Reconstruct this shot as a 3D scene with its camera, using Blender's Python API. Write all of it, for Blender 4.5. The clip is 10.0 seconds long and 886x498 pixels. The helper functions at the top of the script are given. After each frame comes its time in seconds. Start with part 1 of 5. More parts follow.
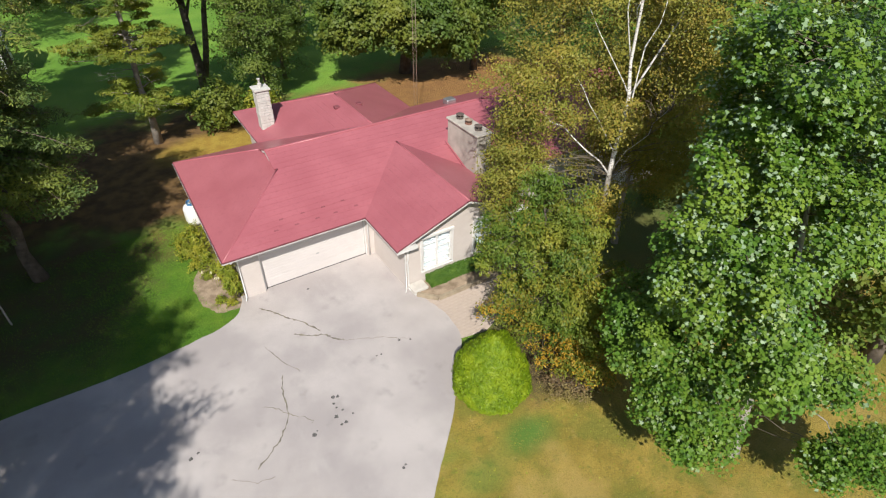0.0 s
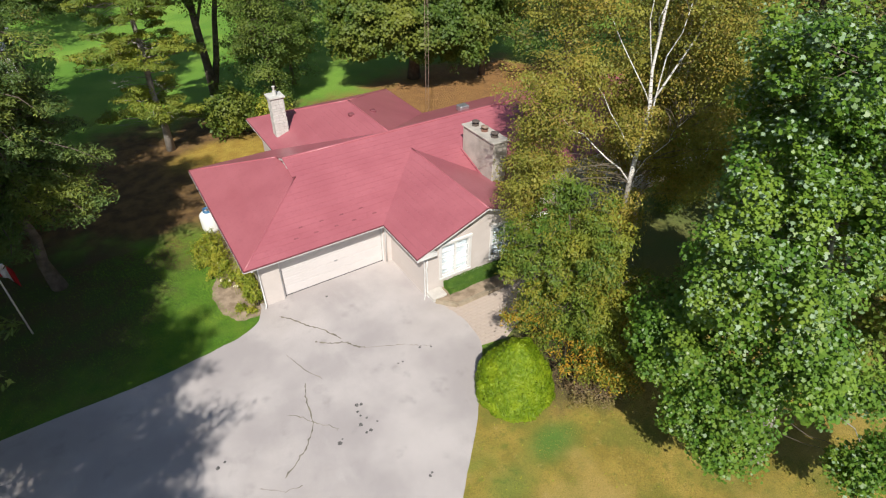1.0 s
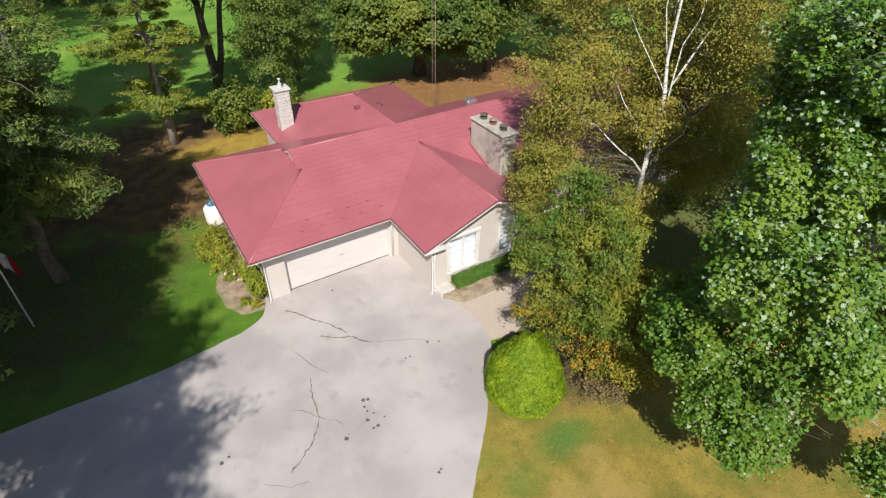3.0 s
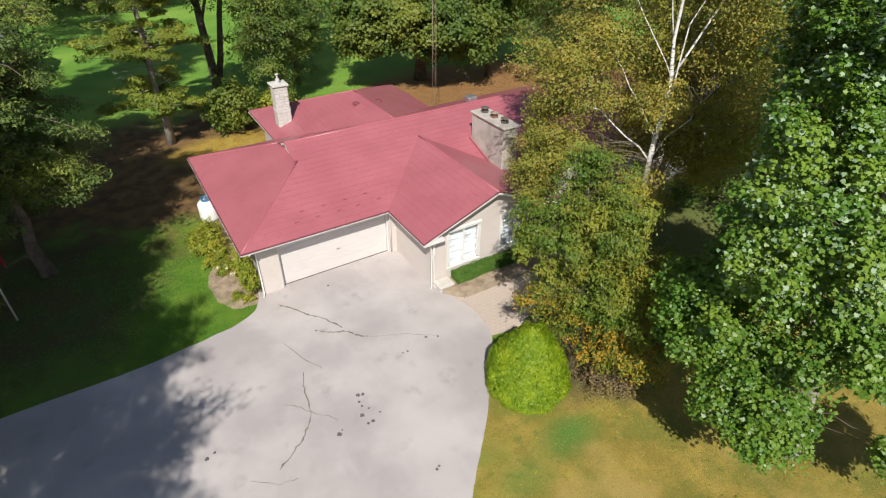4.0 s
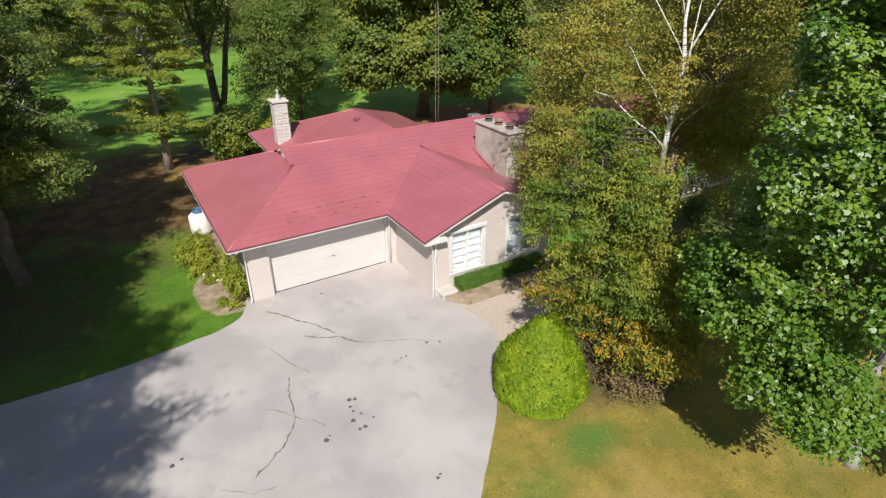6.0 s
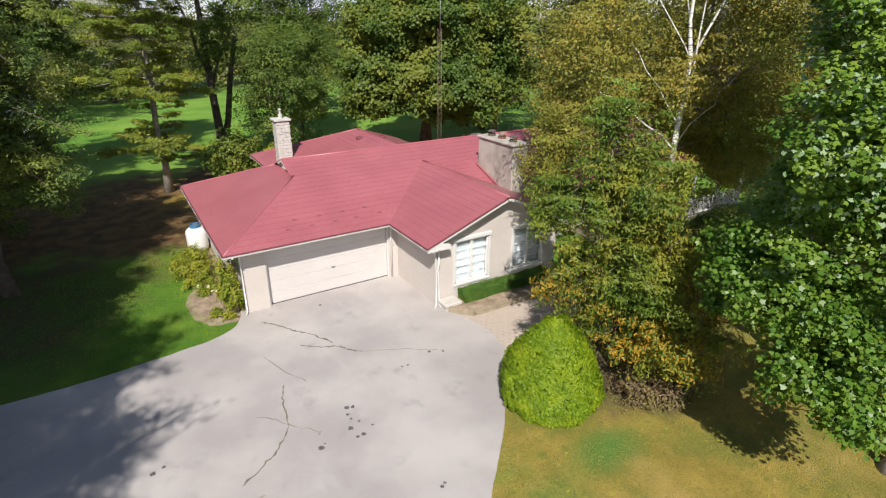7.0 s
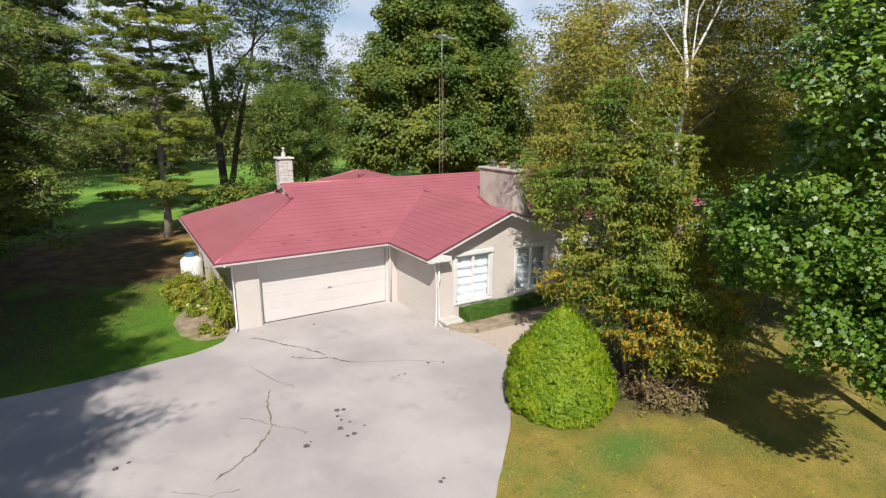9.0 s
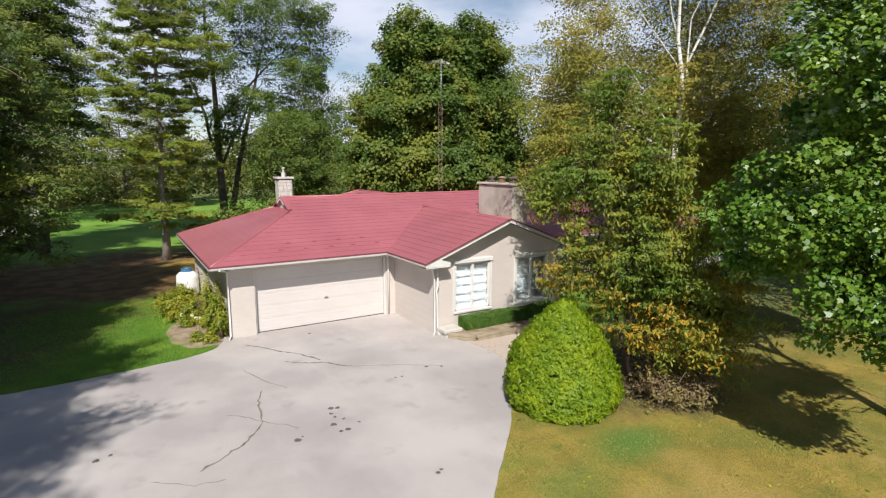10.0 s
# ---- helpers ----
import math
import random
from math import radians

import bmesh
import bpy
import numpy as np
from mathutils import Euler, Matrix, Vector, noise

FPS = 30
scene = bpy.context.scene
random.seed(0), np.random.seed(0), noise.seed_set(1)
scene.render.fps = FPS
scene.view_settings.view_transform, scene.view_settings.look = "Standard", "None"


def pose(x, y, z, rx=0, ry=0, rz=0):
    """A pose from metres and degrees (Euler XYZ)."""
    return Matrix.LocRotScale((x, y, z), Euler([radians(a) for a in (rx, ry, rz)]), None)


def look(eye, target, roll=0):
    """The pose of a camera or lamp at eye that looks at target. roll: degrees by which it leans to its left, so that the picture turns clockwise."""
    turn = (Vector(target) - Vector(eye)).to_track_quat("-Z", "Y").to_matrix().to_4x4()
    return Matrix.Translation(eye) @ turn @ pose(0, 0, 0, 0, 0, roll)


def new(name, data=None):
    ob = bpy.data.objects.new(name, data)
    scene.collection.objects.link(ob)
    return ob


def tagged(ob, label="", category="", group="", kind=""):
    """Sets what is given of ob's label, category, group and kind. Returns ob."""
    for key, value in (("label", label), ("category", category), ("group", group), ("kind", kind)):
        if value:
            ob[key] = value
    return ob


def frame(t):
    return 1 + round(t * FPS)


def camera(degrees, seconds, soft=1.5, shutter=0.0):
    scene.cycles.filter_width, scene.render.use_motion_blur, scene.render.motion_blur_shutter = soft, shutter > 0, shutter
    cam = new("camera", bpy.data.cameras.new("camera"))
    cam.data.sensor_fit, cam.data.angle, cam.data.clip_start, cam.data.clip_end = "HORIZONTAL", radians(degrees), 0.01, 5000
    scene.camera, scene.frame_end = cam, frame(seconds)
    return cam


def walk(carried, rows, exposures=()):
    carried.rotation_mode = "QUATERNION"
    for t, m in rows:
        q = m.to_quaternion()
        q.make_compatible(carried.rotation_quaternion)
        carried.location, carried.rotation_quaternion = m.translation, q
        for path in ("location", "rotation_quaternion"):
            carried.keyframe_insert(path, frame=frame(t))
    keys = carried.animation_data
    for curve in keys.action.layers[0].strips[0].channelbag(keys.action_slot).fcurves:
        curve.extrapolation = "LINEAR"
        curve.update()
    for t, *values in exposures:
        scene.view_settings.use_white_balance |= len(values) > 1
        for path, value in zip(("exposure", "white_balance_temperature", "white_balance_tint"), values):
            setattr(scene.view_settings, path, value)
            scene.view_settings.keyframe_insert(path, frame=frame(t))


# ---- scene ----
cam = camera(78.2, 10.0, soft=1.15)
PATH = [
    (0, (-0.336, -0.218, 16.011), (0.523, 1.125, 14.803), 0.6),
    (0.5, (-0.639, -0.03, 16.235), (0.227, 1.313, 15.031), 0.6),
    (1, (-1.016, 0.267, 16.225), (-0.152, 1.613, 15.024), 0.4),
    (1.5, (-1.186, 0.405, 16.511), (-0.32, 1.75, 15.311), 0.7),
    (2, (-1.237, 0.48, 16.723), (-0.37, 1.825, 15.523), 0.7),
    (2.5, (-1.235, 0.509, 16.296), (-0.37, 1.857, 15.1), 0.7),
    (3, (-1.181, 0.524, 15.725), (-0.32, 1.875, 14.528), 0.6),
    (4.5, (-1.069, 0.435, 13.734), (-0.18, 1.85, 12.637), 0.5),
    (5, (-1.045, 0.405, 13.021), (-0.143, 1.846, 11.968), 0.4),
    (5.5, (-1.015, 0.392, 12.291), (-0.101, 1.863, 11.291), 0.3),
    (7, (-1.09, 0.469, 9.958), (-0.126, 2.038, 9.177), 0.2),
    (7.5, (-1.119, 0.45, 9.259), (-0.14, 2.045, 8.554), 0.2),
    (8, (-1.162, 0.392, 8.569), (-0.171, 2.012, 7.94), 0.2),
    (8.5, (-1.164, 0.318, 7.893), (-0.163, 1.96, 7.342), 0.2),
    (9, (-1.138, 0.232, 7.243), (-0.13, 1.893, 6.77), 0.2),
    (9.5, (-1.104, 0.179, 6.578), (-0.087, 1.856, 6.184), 0.1),
    (10, (-1.098, 0.166, 5.928), (-0.075, 1.856, 5.613), 0.1),
]
walk(cam, [(t, look(eye, target, roll)) for t, eye, target, roll in PATH])
scene.view_settings.exposure = 0.29

# ---- world and sun ----
SUN_HEADING, SUN_HEIGHT = 57.0, 45.0
world = bpy.data.worlds.new("sky")
scene.world = world
world.use_nodes = True
wn, wl = world.node_tree.nodes, world.node_tree.links
sky = wn.new("ShaderNodeTexSky")
sky.sky_type = "NISHITA"
sky.sun_disc = False
sky.sun_elevation, sky.sun_rotation = radians(SUN_HEIGHT), radians(270 - SUN_HEADING - 180 + 180)
sky.air_density, sky.dust_density, sky.ozone_density = 1.0, 0.2, 1.4
# white clouds that stand closer together towards the horizon
wc = wn.new("ShaderNodeTexCoord")
wmap = wn.new("ShaderNodeMapping")
wmap.inputs["Scale"].default_value = (1.0, 1.0, 2.4)
wnoise = wn.new("ShaderNodeTexNoise")
wnoise.inputs["Scale"].default_value, wnoise.inputs["Detail"].default_value = 3.4, 6.0
wsep = wn.new("ShaderNodeSeparateXYZ")
wlow = wn.new("ShaderNodeMapRange")
for key, value in (("From Min", 0.0), ("From Max", 0.75), ("To Min", 0.20), ("To Max", -0.08)):
    wlow.inputs[key].default_value = value
wadd = wn.new("ShaderNodeMath")
wramp = wn.new("ShaderNodeMapRange")
wramp.interpolation_type = "SMOOTHSTEP"
wramp.inputs["From Min"].default_value, wramp.inputs["From Max"].default_value = 0.46, 0.78
wmix = wn.new("ShaderNodeMix")
wmix.data_type = "RGBA"
wmix.inputs["B"].default_value = (8.2, 8.7, 10.2, 1)
wl.new(wc.outputs["Generated"], wmap.inputs["Vector"])
wl.new(wc.outputs["Generated"], wsep.inputs["Vector"])
wl.new(wsep.outputs["Z"], wlow.inputs["Value"])
wl.new(wmap.outputs["Vector"], wnoise.inputs["Vector"])
wl.new(wnoise.outputs["Fac"], wadd.inputs[0])
wl.new(wlow.outputs["Result"], wadd.inputs[1])
wl.new(wadd.outputs["Value"], wramp.inputs["Value"])
wl.new(wramp.outputs["Result"], wmix.inputs["Factor"])
wl.new(sky.outputs["Color"], wmix.inputs["A"])
wl.new(wmix.outputs["Result"], wn["Background"].inputs["Color"])
wn["Background"].inputs["Strength"].default_value = 0.079

sun_data = bpy.data.lights.new("sun", "SUN")
sun_data.energy, sun_data.angle, sun_data.color = 5.0, radians(0.6), (1.0, 0.955, 0.88)
sun = new("sun", sun_data)
sun_way = Vector((math.cos(radians(SUN_HEADING)) * math.cos(radians(SUN_HEIGHT)), math.sin(radians(SUN_HEADING)) * math.cos(radians(SUN_HEIGHT)), -math.sin(radians(SUN_HEIGHT))))
sun.matrix_world = look((-20, -30, 60), Vector((-20, -30, 60)) + sun_way)


# ---- materials ----
class Nodes:
    """A principled material with a few helpers to wire it."""

    def __init__(self, name, rough=0.8, metal=0.0):
        self.mat = bpy.data.materials.new(name)
        self.mat.use_nodes = True
        self.n, self.l = self.mat.node_tree.nodes, self.mat.node_tree.links
        self.bsdf = self.n["Principled BSDF"]
        self.bsdf.inputs["Roughness"].default_value = rough
        self.bsdf.inputs["Metallic"].default_value = metal
        self.coord = self.n.new("ShaderNodeTexCoord").outputs["Object"]

    def put(self, socket, value):
        if isinstance(value, bpy.types.NodeSocket):
            self.l.new(value, socket)
        elif isinstance(value, tuple) and len(value) == 3 and socket.type == "RGBA":
            socket.default_value = (*value, 1)
        else:
            socket.default_value = value

    def noise(self, scale, detail=4.0, rough=0.55, stretch=None):
        node = self.n.new("ShaderNodeTexNoise")
        node.inputs["Scale"].default_value, node.inputs["Detail"].default_value, node.inputs["Roughness"].default_value = scale, detail, rough
        vec = self.coord
        if stretch:
            m = self.n.new("ShaderNodeMapping")
            m.inputs["Scale"].default_value = stretch
            self.l.new(vec, m.inputs["Vector"])
            vec = m.outputs["Vector"]
        self.l.new(vec, node.inputs["Vector"])
        return node.outputs["Fac"]

    def range(self, value, a, b, lo=0.0, hi=1.0, smooth=True):
        node = self.n.new("ShaderNodeMapRange")
        node.interpolation_type = "SMOOTHSTEP" if smooth else "LINEAR"
        for key, v in (("Value", value), ("From Min", a), ("From Max", b), ("To Min", lo), ("To Max", hi)):
            self.put(node.inputs[key], v)
        return node.outputs["Result"]

    def mix(self, fac, a, b, blend="MIX"):
        node = self.n.new("ShaderNodeMix")
        node.data_type, node.blend_type = "RGBA", blend
        self.put(node.inputs["Factor"], fac)
        self.put(node.inputs[6], a)
        self.put(node.inputs[7], b)
        return node.outputs[2]

    def math(self, op, a, b=0.0):
        node = self.n.new("ShaderNodeMath")
        node.operation = op
        self.put(node.inputs[0], a)
        self.put(node.inputs[1], b)
        return node.outputs["Value"]

    def island(self):
        return self.n.new("ShaderNodeNewGeometry").outputs["Random Per Island"]

    def each(self):
        return self.n.new("ShaderNodeObjectInfo").outputs["Random"]

    def bump(self, height, strength=0.3, distance=0.02):
        node = self.n.new("ShaderNodeBump")
        node.inputs["Strength"].default_value, node.inputs["Distance"].default_value = strength, distance
        self.l.new(height, node.inputs["Height"])
        self.l.new(node.outputs["Normal"], self.bsdf.inputs["Normal"])

    def colour(self, value):
        self.put(self.bsdf.inputs["Base Color"], value)
        return self


def plain(name, a, b, rough=0.7, metal=0.0, scale=3.0, fine=60.0, bump=0.15, spread=0.0):
    """A surface with a broad and a fine variation between two colours."""
    m = Nodes(name, rough, metal)
    broad = m.range(m.noise(scale, 5.0), 0.3, 0.7)
    grain = m.noise(fine, 3.0)
    col = m.mix(broad, a, b)
    col = m.mix(m.range(grain, 0.3, 0.7, 0.0, 0.25), col, tuple(c * 0.72 for c in a))
    if spread:
        col = m.mix(m.range(m.each(), 0, 1, 0, spread, False), col, tuple(c * 0.6 for c in b))
    m.colour(col)
    m.bump(grain, bump, 0.01)
    return m.mat


def foliage(name, dark, mid, light, accent=None, amount=0.0, patch=1.2, through_light=0.35, rough=0.55, low=None):
    """Leaves: a colour for every leaf, broad patches, and light that shines through."""
    m = Nodes(name, rough)
    col = m.mix(m.range(m.island(), 0.0, 1.0, 0, 1, False), dark, mid)
    col = m.mix(m.range(m.noise(patch, 3.0), 0.42, 0.72), col, light)
    if accent:
        spot = m.math("MULTIPLY", m.range(m.noise(0.55, 3.0), 0.42, 0.58), m.range(m.island(), 0.20, 0.70))
        if low:
            sep = m.n.new("ShaderNodeSeparateXYZ")
            m.l.new(m.coord, sep.inputs["Vector"])
            turned = m.range(m.math("ADD", sep.outputs["Z"], m.range(m.noise(0.5, 3.0), 0.2, 0.8, -1.5, 1.5, False)), low[1], low[0], 0.25, 1.0)
            spot = m.math("MULTIPLY", spot, turned)
        col = m.mix(m.math("MULTIPLY", spot, amount), col, accent)
    m.colour(col)
    m.bsdf.inputs["Specular IOR Level"].default_value = 0.35
    tr = m.n.new("ShaderNodeBsdfTranslucent")
    m.l.new(m.mix(0.5, col, light), tr.inputs["Color"])
    mixer = m.n.new("ShaderNodeMixShader")
    mixer.inputs["Fac"].default_value = through_light
    m.l.new(m.bsdf.outputs["BSDF"], mixer.inputs[1])
    m.l.new(tr.outputs["BSDF"], mixer.inputs[2])
    m.l.new(mixer.outputs["Shader"], m.n["Material Output"].inputs["Surface"])
    return m.mat


def ground_material():
    m = Nodes("lawn_soil", 0.95)
    sep = m.n.new("ShaderNodeSeparateXYZ")
    m.l.new(m.coord, sep.inputs["Vector"])
    x, y = sep.outputs["X"], sep.outputs["Y"]
    warp = m.range(m.noise(0.35, 5.0), 0.2, 0.8, -0.35, 0.35, False)

    def zone(cx, cy, rx, ry, soft=0.35):
        dx = m.math("DIVIDE", m.math("SUBTRACT", x, cx), rx)
        dy = m.math("DIVIDE", m.math("SUBTRACT", y, cy), ry)
        d = m.math("SQRT", m.math("ADD", m.math("MULTIPLY", dx, dx), m.math("MULTIPLY", dy, dy)))
        return m.range(m.math("ADD", d, warp), 1.0 + soft, 1.0 - soft)

    green = m.mix(m.range(m.noise(1.1, 5.0), 0.35, 0.7), (0.075, 0.190, 0.008), (0.140, 0.250, 0.017))
    dry = m.mix(m.range(m.noise(0.8, 6.0), 0.32, 0.68), (0.290, 0.218, 0.030), (0.465, 0.330, 0.062))
    dry = m.mix(m.range(m.noise(3.0, 5.0), 0.52, 0.72, 0, 0.7), dry, (0.155, 0.185, 0.022))
    dry = m.mix(m.range(m.noise(9.0, 4.0), 0.52, 0.70, 0, 0.5), dry, (0.185, 0.150, 0.034))
    meadow = m.mix(m.range(m.noise(0.15, 4.0), 0.35, 0.7), (0.120, 0.285, 0.020), (0.225, 0.390, 0.040))
    litter = m.mix(m.range(m.noise(1.3, 5.0), 0.35, 0.65), (0.110, 0.056, 0.020), (0.235, 0.130, 0.042))
    field = m.mix(m.range(m.noise(0.02, 3.0), 0.4, 0.6), (0.20, 0.19, 0.06), (0.13, 0.17, 0.04))
    dry = m.mix(m.range(m.noise(0.45, 4.0), 0.42, 0.60, 0, 0.75), dry, (0.195, 0.205, 0.026))
    dry = m.mix(m.range(m.noise(0.28, 5.0, 0.6), 0.50, 0.66, 0, 0.7), dry, (0.520, 0.360, 0.105))
    dry = m.mix(m.range(m.noise(2.2, 6.0, 0.7), 0.58, 0.70, 0, 0.5), dry, (0.54, 0.39, 0.13))
    col = m.mix(m.range(y, 70.0, 130.0), meadow, field)
    col = m.mix(zone(30.0, -2.0, 40.0, 16.5, 0.25), col, dry)
    col = m.mix(zone(-8.0, 20.0, 15.0, 9.0, 0.2), col, green)
    col = m.mix(zone(3.0, 33.5, 13.0, 8.0, 0.25), col, litter)
    col = m.mix(zone(24.0, 35.0, 12.0, 7.0, 0.3), col, m.mix(0.5, litter, (0.42, 0.20, 0.06)))
    col = m.mix(zone(4.6, 34.6, 3.4, 1.8, 0.4), col, m.mix(m.range(m.noise(1.6, 4.0), 0.35, 0.65), (0.36, 0.22, 0.030), (0.46, 0.32, 0.050)))
    # brown bare soil, coloured darker to deepen the shade on the left lawn
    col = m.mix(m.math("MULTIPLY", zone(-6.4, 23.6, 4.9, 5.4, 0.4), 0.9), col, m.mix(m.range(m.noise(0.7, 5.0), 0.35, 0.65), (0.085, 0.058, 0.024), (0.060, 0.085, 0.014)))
    col = m.mix(m.math("MULTIPLY", zone(8.0, 7.4, 0.95, 0.5, 0.8), 0.75), col, (0.085, 0.240, 0.030))
    col = m.mix(m.math("MULTIPLY", zone(5.8, 6.9, 0.7, 0.5, 0.8), 0.55), col, (0.090, 0.235, 0.030))
    col = m.mix(zone(10.8, 10.2, 2.6, 2.4, 0.3), col, (0.115, 0.080, 0.042))
    col = m.mix(m.math("MULTIPLY", zone(24.0, 12.0, 9.0, 4.5, 0.4), 0.8), col, (0.105, 0.130, 0.032))
    fine = m.noise(38.0, 3.0, 0.7)
    col = m.mix(m.range(fine, 0.35, 0.75, 0.0, 0.7), col, m.mix(0.55, col, (0.04, 0.04, 0.012)))
    col = m.mix(m.range(m.noise(14.0, 4.0, 0.7), 0.45, 0.70, 0.0, 0.6), col, m.mix(0.45, col, (0.06, 0.075, 0.012)))
    m.colour(col)
    m.bump(fine, 0.9, 0.05)
    return m.mat


def drive_material():
    m = Nodes("worn_asphalt", 0.9)
    broad = m.range(m.noise(0.33, 5.0, 0.5), 0.35, 0.68)
    col = m.mix(broad, (0.375, 0.338, 0.330), (0.520, 0.474, 0.455))
    col = m.mix(m.range(m.noise(0.16, 4.0), 0.50, 0.72, 0, 0.5), col, (0.36, 0.315, 0.285))
    col = m.mix(m.range(m.noise(1.1, 6.0), 0.56, 0.78, 0, 0.55), col, (0.25, 0.228, 0.218))
    col = m.mix(m.range(m.noise(0.9, 7.0, 0.65, (1.0, 0.35, 1.0)), 0.54, 0.74, 0, 0.30), col, (0.56, 0.52, 0.50))
    fine = m.noise(110.0, 2.0, 0.8)
    col = m.mix(m.range(fine, 0.3, 0.7, 0.0, 0.35), col, (0.24, 0.23, 0.23))
    m.colour(col)
    m.bump(fine, 0.35, 0.006)
    return m.mat


def roof_material():
    m = Nodes("red_metal_tile", 0.36)
    col = m.mix(m.range(m.noise(0.6, 5.0), 0.3, 0.7), (0.342, 0.104, 0.124), (0.392, 0.126, 0.148))
    col = m.mix(m.range(m.noise(7.0, 4.0, 0.6, (1, 1, 1)), 0.50, 0.75, 0, 0.45), col, (0.27, 0.08, 0.098))
    col = m.mix(m.range(m.each(), 0, 1, 0, 0.10, False), col, (0.30, 0.075, 0.09))
    m.colour(col)
    m.bsdf.inputs["Specular IOR Level"].default_value = 0.4
    m.bump(m.noise(55.0, 2.0), 0.25, 0.006)
    return m.mat


def brick_wall_material():
    m = Nodes("painted_brick", 0.85)
    b = m.n.new("ShaderNodeTexBrick")
    mp = m.n.new("ShaderNodeMapping")
    mp.inputs["Rotation"].default_value = (radians(90), 0, 0)
    m.l.new(m.coord, mp.inputs["Vector"])
    m.l.new(mp.outputs["Vector"], b.inputs["Vector"])
    b.inputs["Scale"].default_value = 1.0
    b.inputs["Brick Width"].default_value, b.inputs["Row Height"].default_value, b.inputs["Mortar Size"].default_value = 0.21, 0.075, 0.006
    b.inputs["Color1"].default_value, b.inputs["Color2"].default_value, b.inputs["Mortar"].default_value = (0.550, 0.490, 0.455, 1), (0.572, 0.512, 0.476, 1), (0.538, 0.478, 0.443, 1)
    col = m.mix(m.range(m.noise(0.9, 5.0), 0.4, 0.75, 0, 0.45), b.outputs["Color"], (0.48, 0.42, 0.38))
    m.colour(col)
    m.bump(b.outputs["Fac"], -0.05, 0.003)
    return m.mat


GROUND = ground_material()
DRIVE = drive_material()
ROOF = roof_material()
WALL = brick_wall_material()
WHITE = plain("white_paint", (0.64, 0.625, 0.605), (0.70, 0.685, 0.665), 0.5, scale=1.5, bump=0.05)
DOOR_WHITE = plain("cream_door_paint", (0.60, 0.555, 0.535), (0.635, 0.59, 0.57), 0.5, scale=1.2, bump=0.05)
CURTAIN = plain("white_curtain", (0.52, 0.55, 0.58), (0.66, 0.69, 0.72), 0.9, scale=4.0)
DARK = plain("dark_gap", (0.02, 0.02, 0.02), (0.035, 0.033, 0.03), 0.8)
CRACK = plain("dark_crack", (0.13, 0.115, 0.095), (0.27, 0.245, 0.18), 0.95, scale=5.0)
OIL = plain("oil_stain", (0.065, 0.062, 0.06), (0.17, 0.16, 0.155), 0.75, scale=16.0)
STONE = plain("pale_stone", (0.52, 0.50, 0.46), (0.68, 0.66, 0.62), 0.9, scale=4.0, fine=40.0, bump=0.6, spread=0.35)
MORTAR = plain("mortar", (0.33, 0.315, 0.29), (0.42, 0.40, 0.37), 0.95, scale=6.0, bump=0.4)
STUCCO = plain("stained_stucco", (0.34, 0.31, 0.27), (0.52, 0.475, 0.42), 0.92, scale=1.3, fine=35.0, bump=0.5)
GUARD = plain("dark_red_metal", (0.17, 0.047, 0.058), (0.23, 0.067, 0.08), 0.6)
SNOW_GUARD = plain("snow_guard_metal", (0.215, 0.060, 0.074), (0.270, 0.080, 0.096), 0.5)
CLAY = plain("clay_flue", (0.16, 0.075, 0.055), (0.25, 0.12, 0.085), 0.9, scale=9.0)
METAL = plain("galvanised_steel", (0.42, 0.42, 0.42), (0.55, 0.55, 0.55), 0.45, 0.8)
SOOT = plain("sooty_flue", (0.07, 0.055, 0.05), (0.14, 0.11, 0.095), 0.9, scale=8.0)
RUST = plain("rusty_steel", (0.26, 0.17, 0.125), (0.42, 0.33, 0.265), 0.75, 0.3, scale=5.0)
TANK_WHITE = plain("tank_white", (0.78, 0.78, 0.77), (0.86, 0.86, 0.85), 0.35, scale=1.5, bump=0.03)
BLUE = plain("blue_paint", (0.05, 0.16, 0.32), (0.08, 0.21, 0.38), 0.45)
RED_CLOTH = plain("red_cloth", (0.48, 0.02, 0.03), (0.58, 0.03, 0.04), 0.85)
WHITE_CLOTH = plain("white_cloth", (0.76, 0.76, 0.77), (0.84, 0.84, 0.85), 0.85)
TIMBER = plain("weathered_timber", (0.26, 0.205, 0.14), (0.40, 0.33, 0.235), 0.9, scale=5.0, bump=0.4, spread=0.4)
CONCRETE = plain("pale_concrete", (0.50, 0.465, 0.42), (0.60, 0.565, 0.52), 0.92, scale=3.0, fine=90.0, bump=0.3)
PAVER = plain("pink_paver", (0.44, 0.36, 0.30), (0.51, 0.425, 0.36), 0.92, scale=1.0, fine=80.0, bump=0.3, spread=0.10)
SAND = plain("jointing_sand", (0.41, 0.335, 0.28), (0.48, 0.40, 0.34), 0.95, scale=4.0, bump=0.3)
MULCH = plain("dry_mulch", (0.225, 0.165, 0.110), (0.41, 0.315, 0.225), 0.97, scale=2.5, fine=30.0, bump=0.9)
BARK = plain("brown_bark", (0.085, 0.065, 0.05), (0.17, 0.135, 0.105), 0.95, scale=3.0, fine=28.0, bump=0.9)
TWIG = plain("brown_twig", (0.10, 0.08, 0.055), (0.19, 0.155, 0.115), 0.95, scale=3.0, bump=0.5)
MAPLE_BARK = plain("maple_bark", (0.20, 0.18, 0.155), (0.36, 0.33, 0.29), 0.95, scale=3.0, fine=28.0, bump=0.8)
GREY_BARK = plain("grey_bark", (0.22, 0.19, 0.16), (0.37, 0.335, 0.29), 0.95, scale=3.0, fine=28.0, bump=0.8)


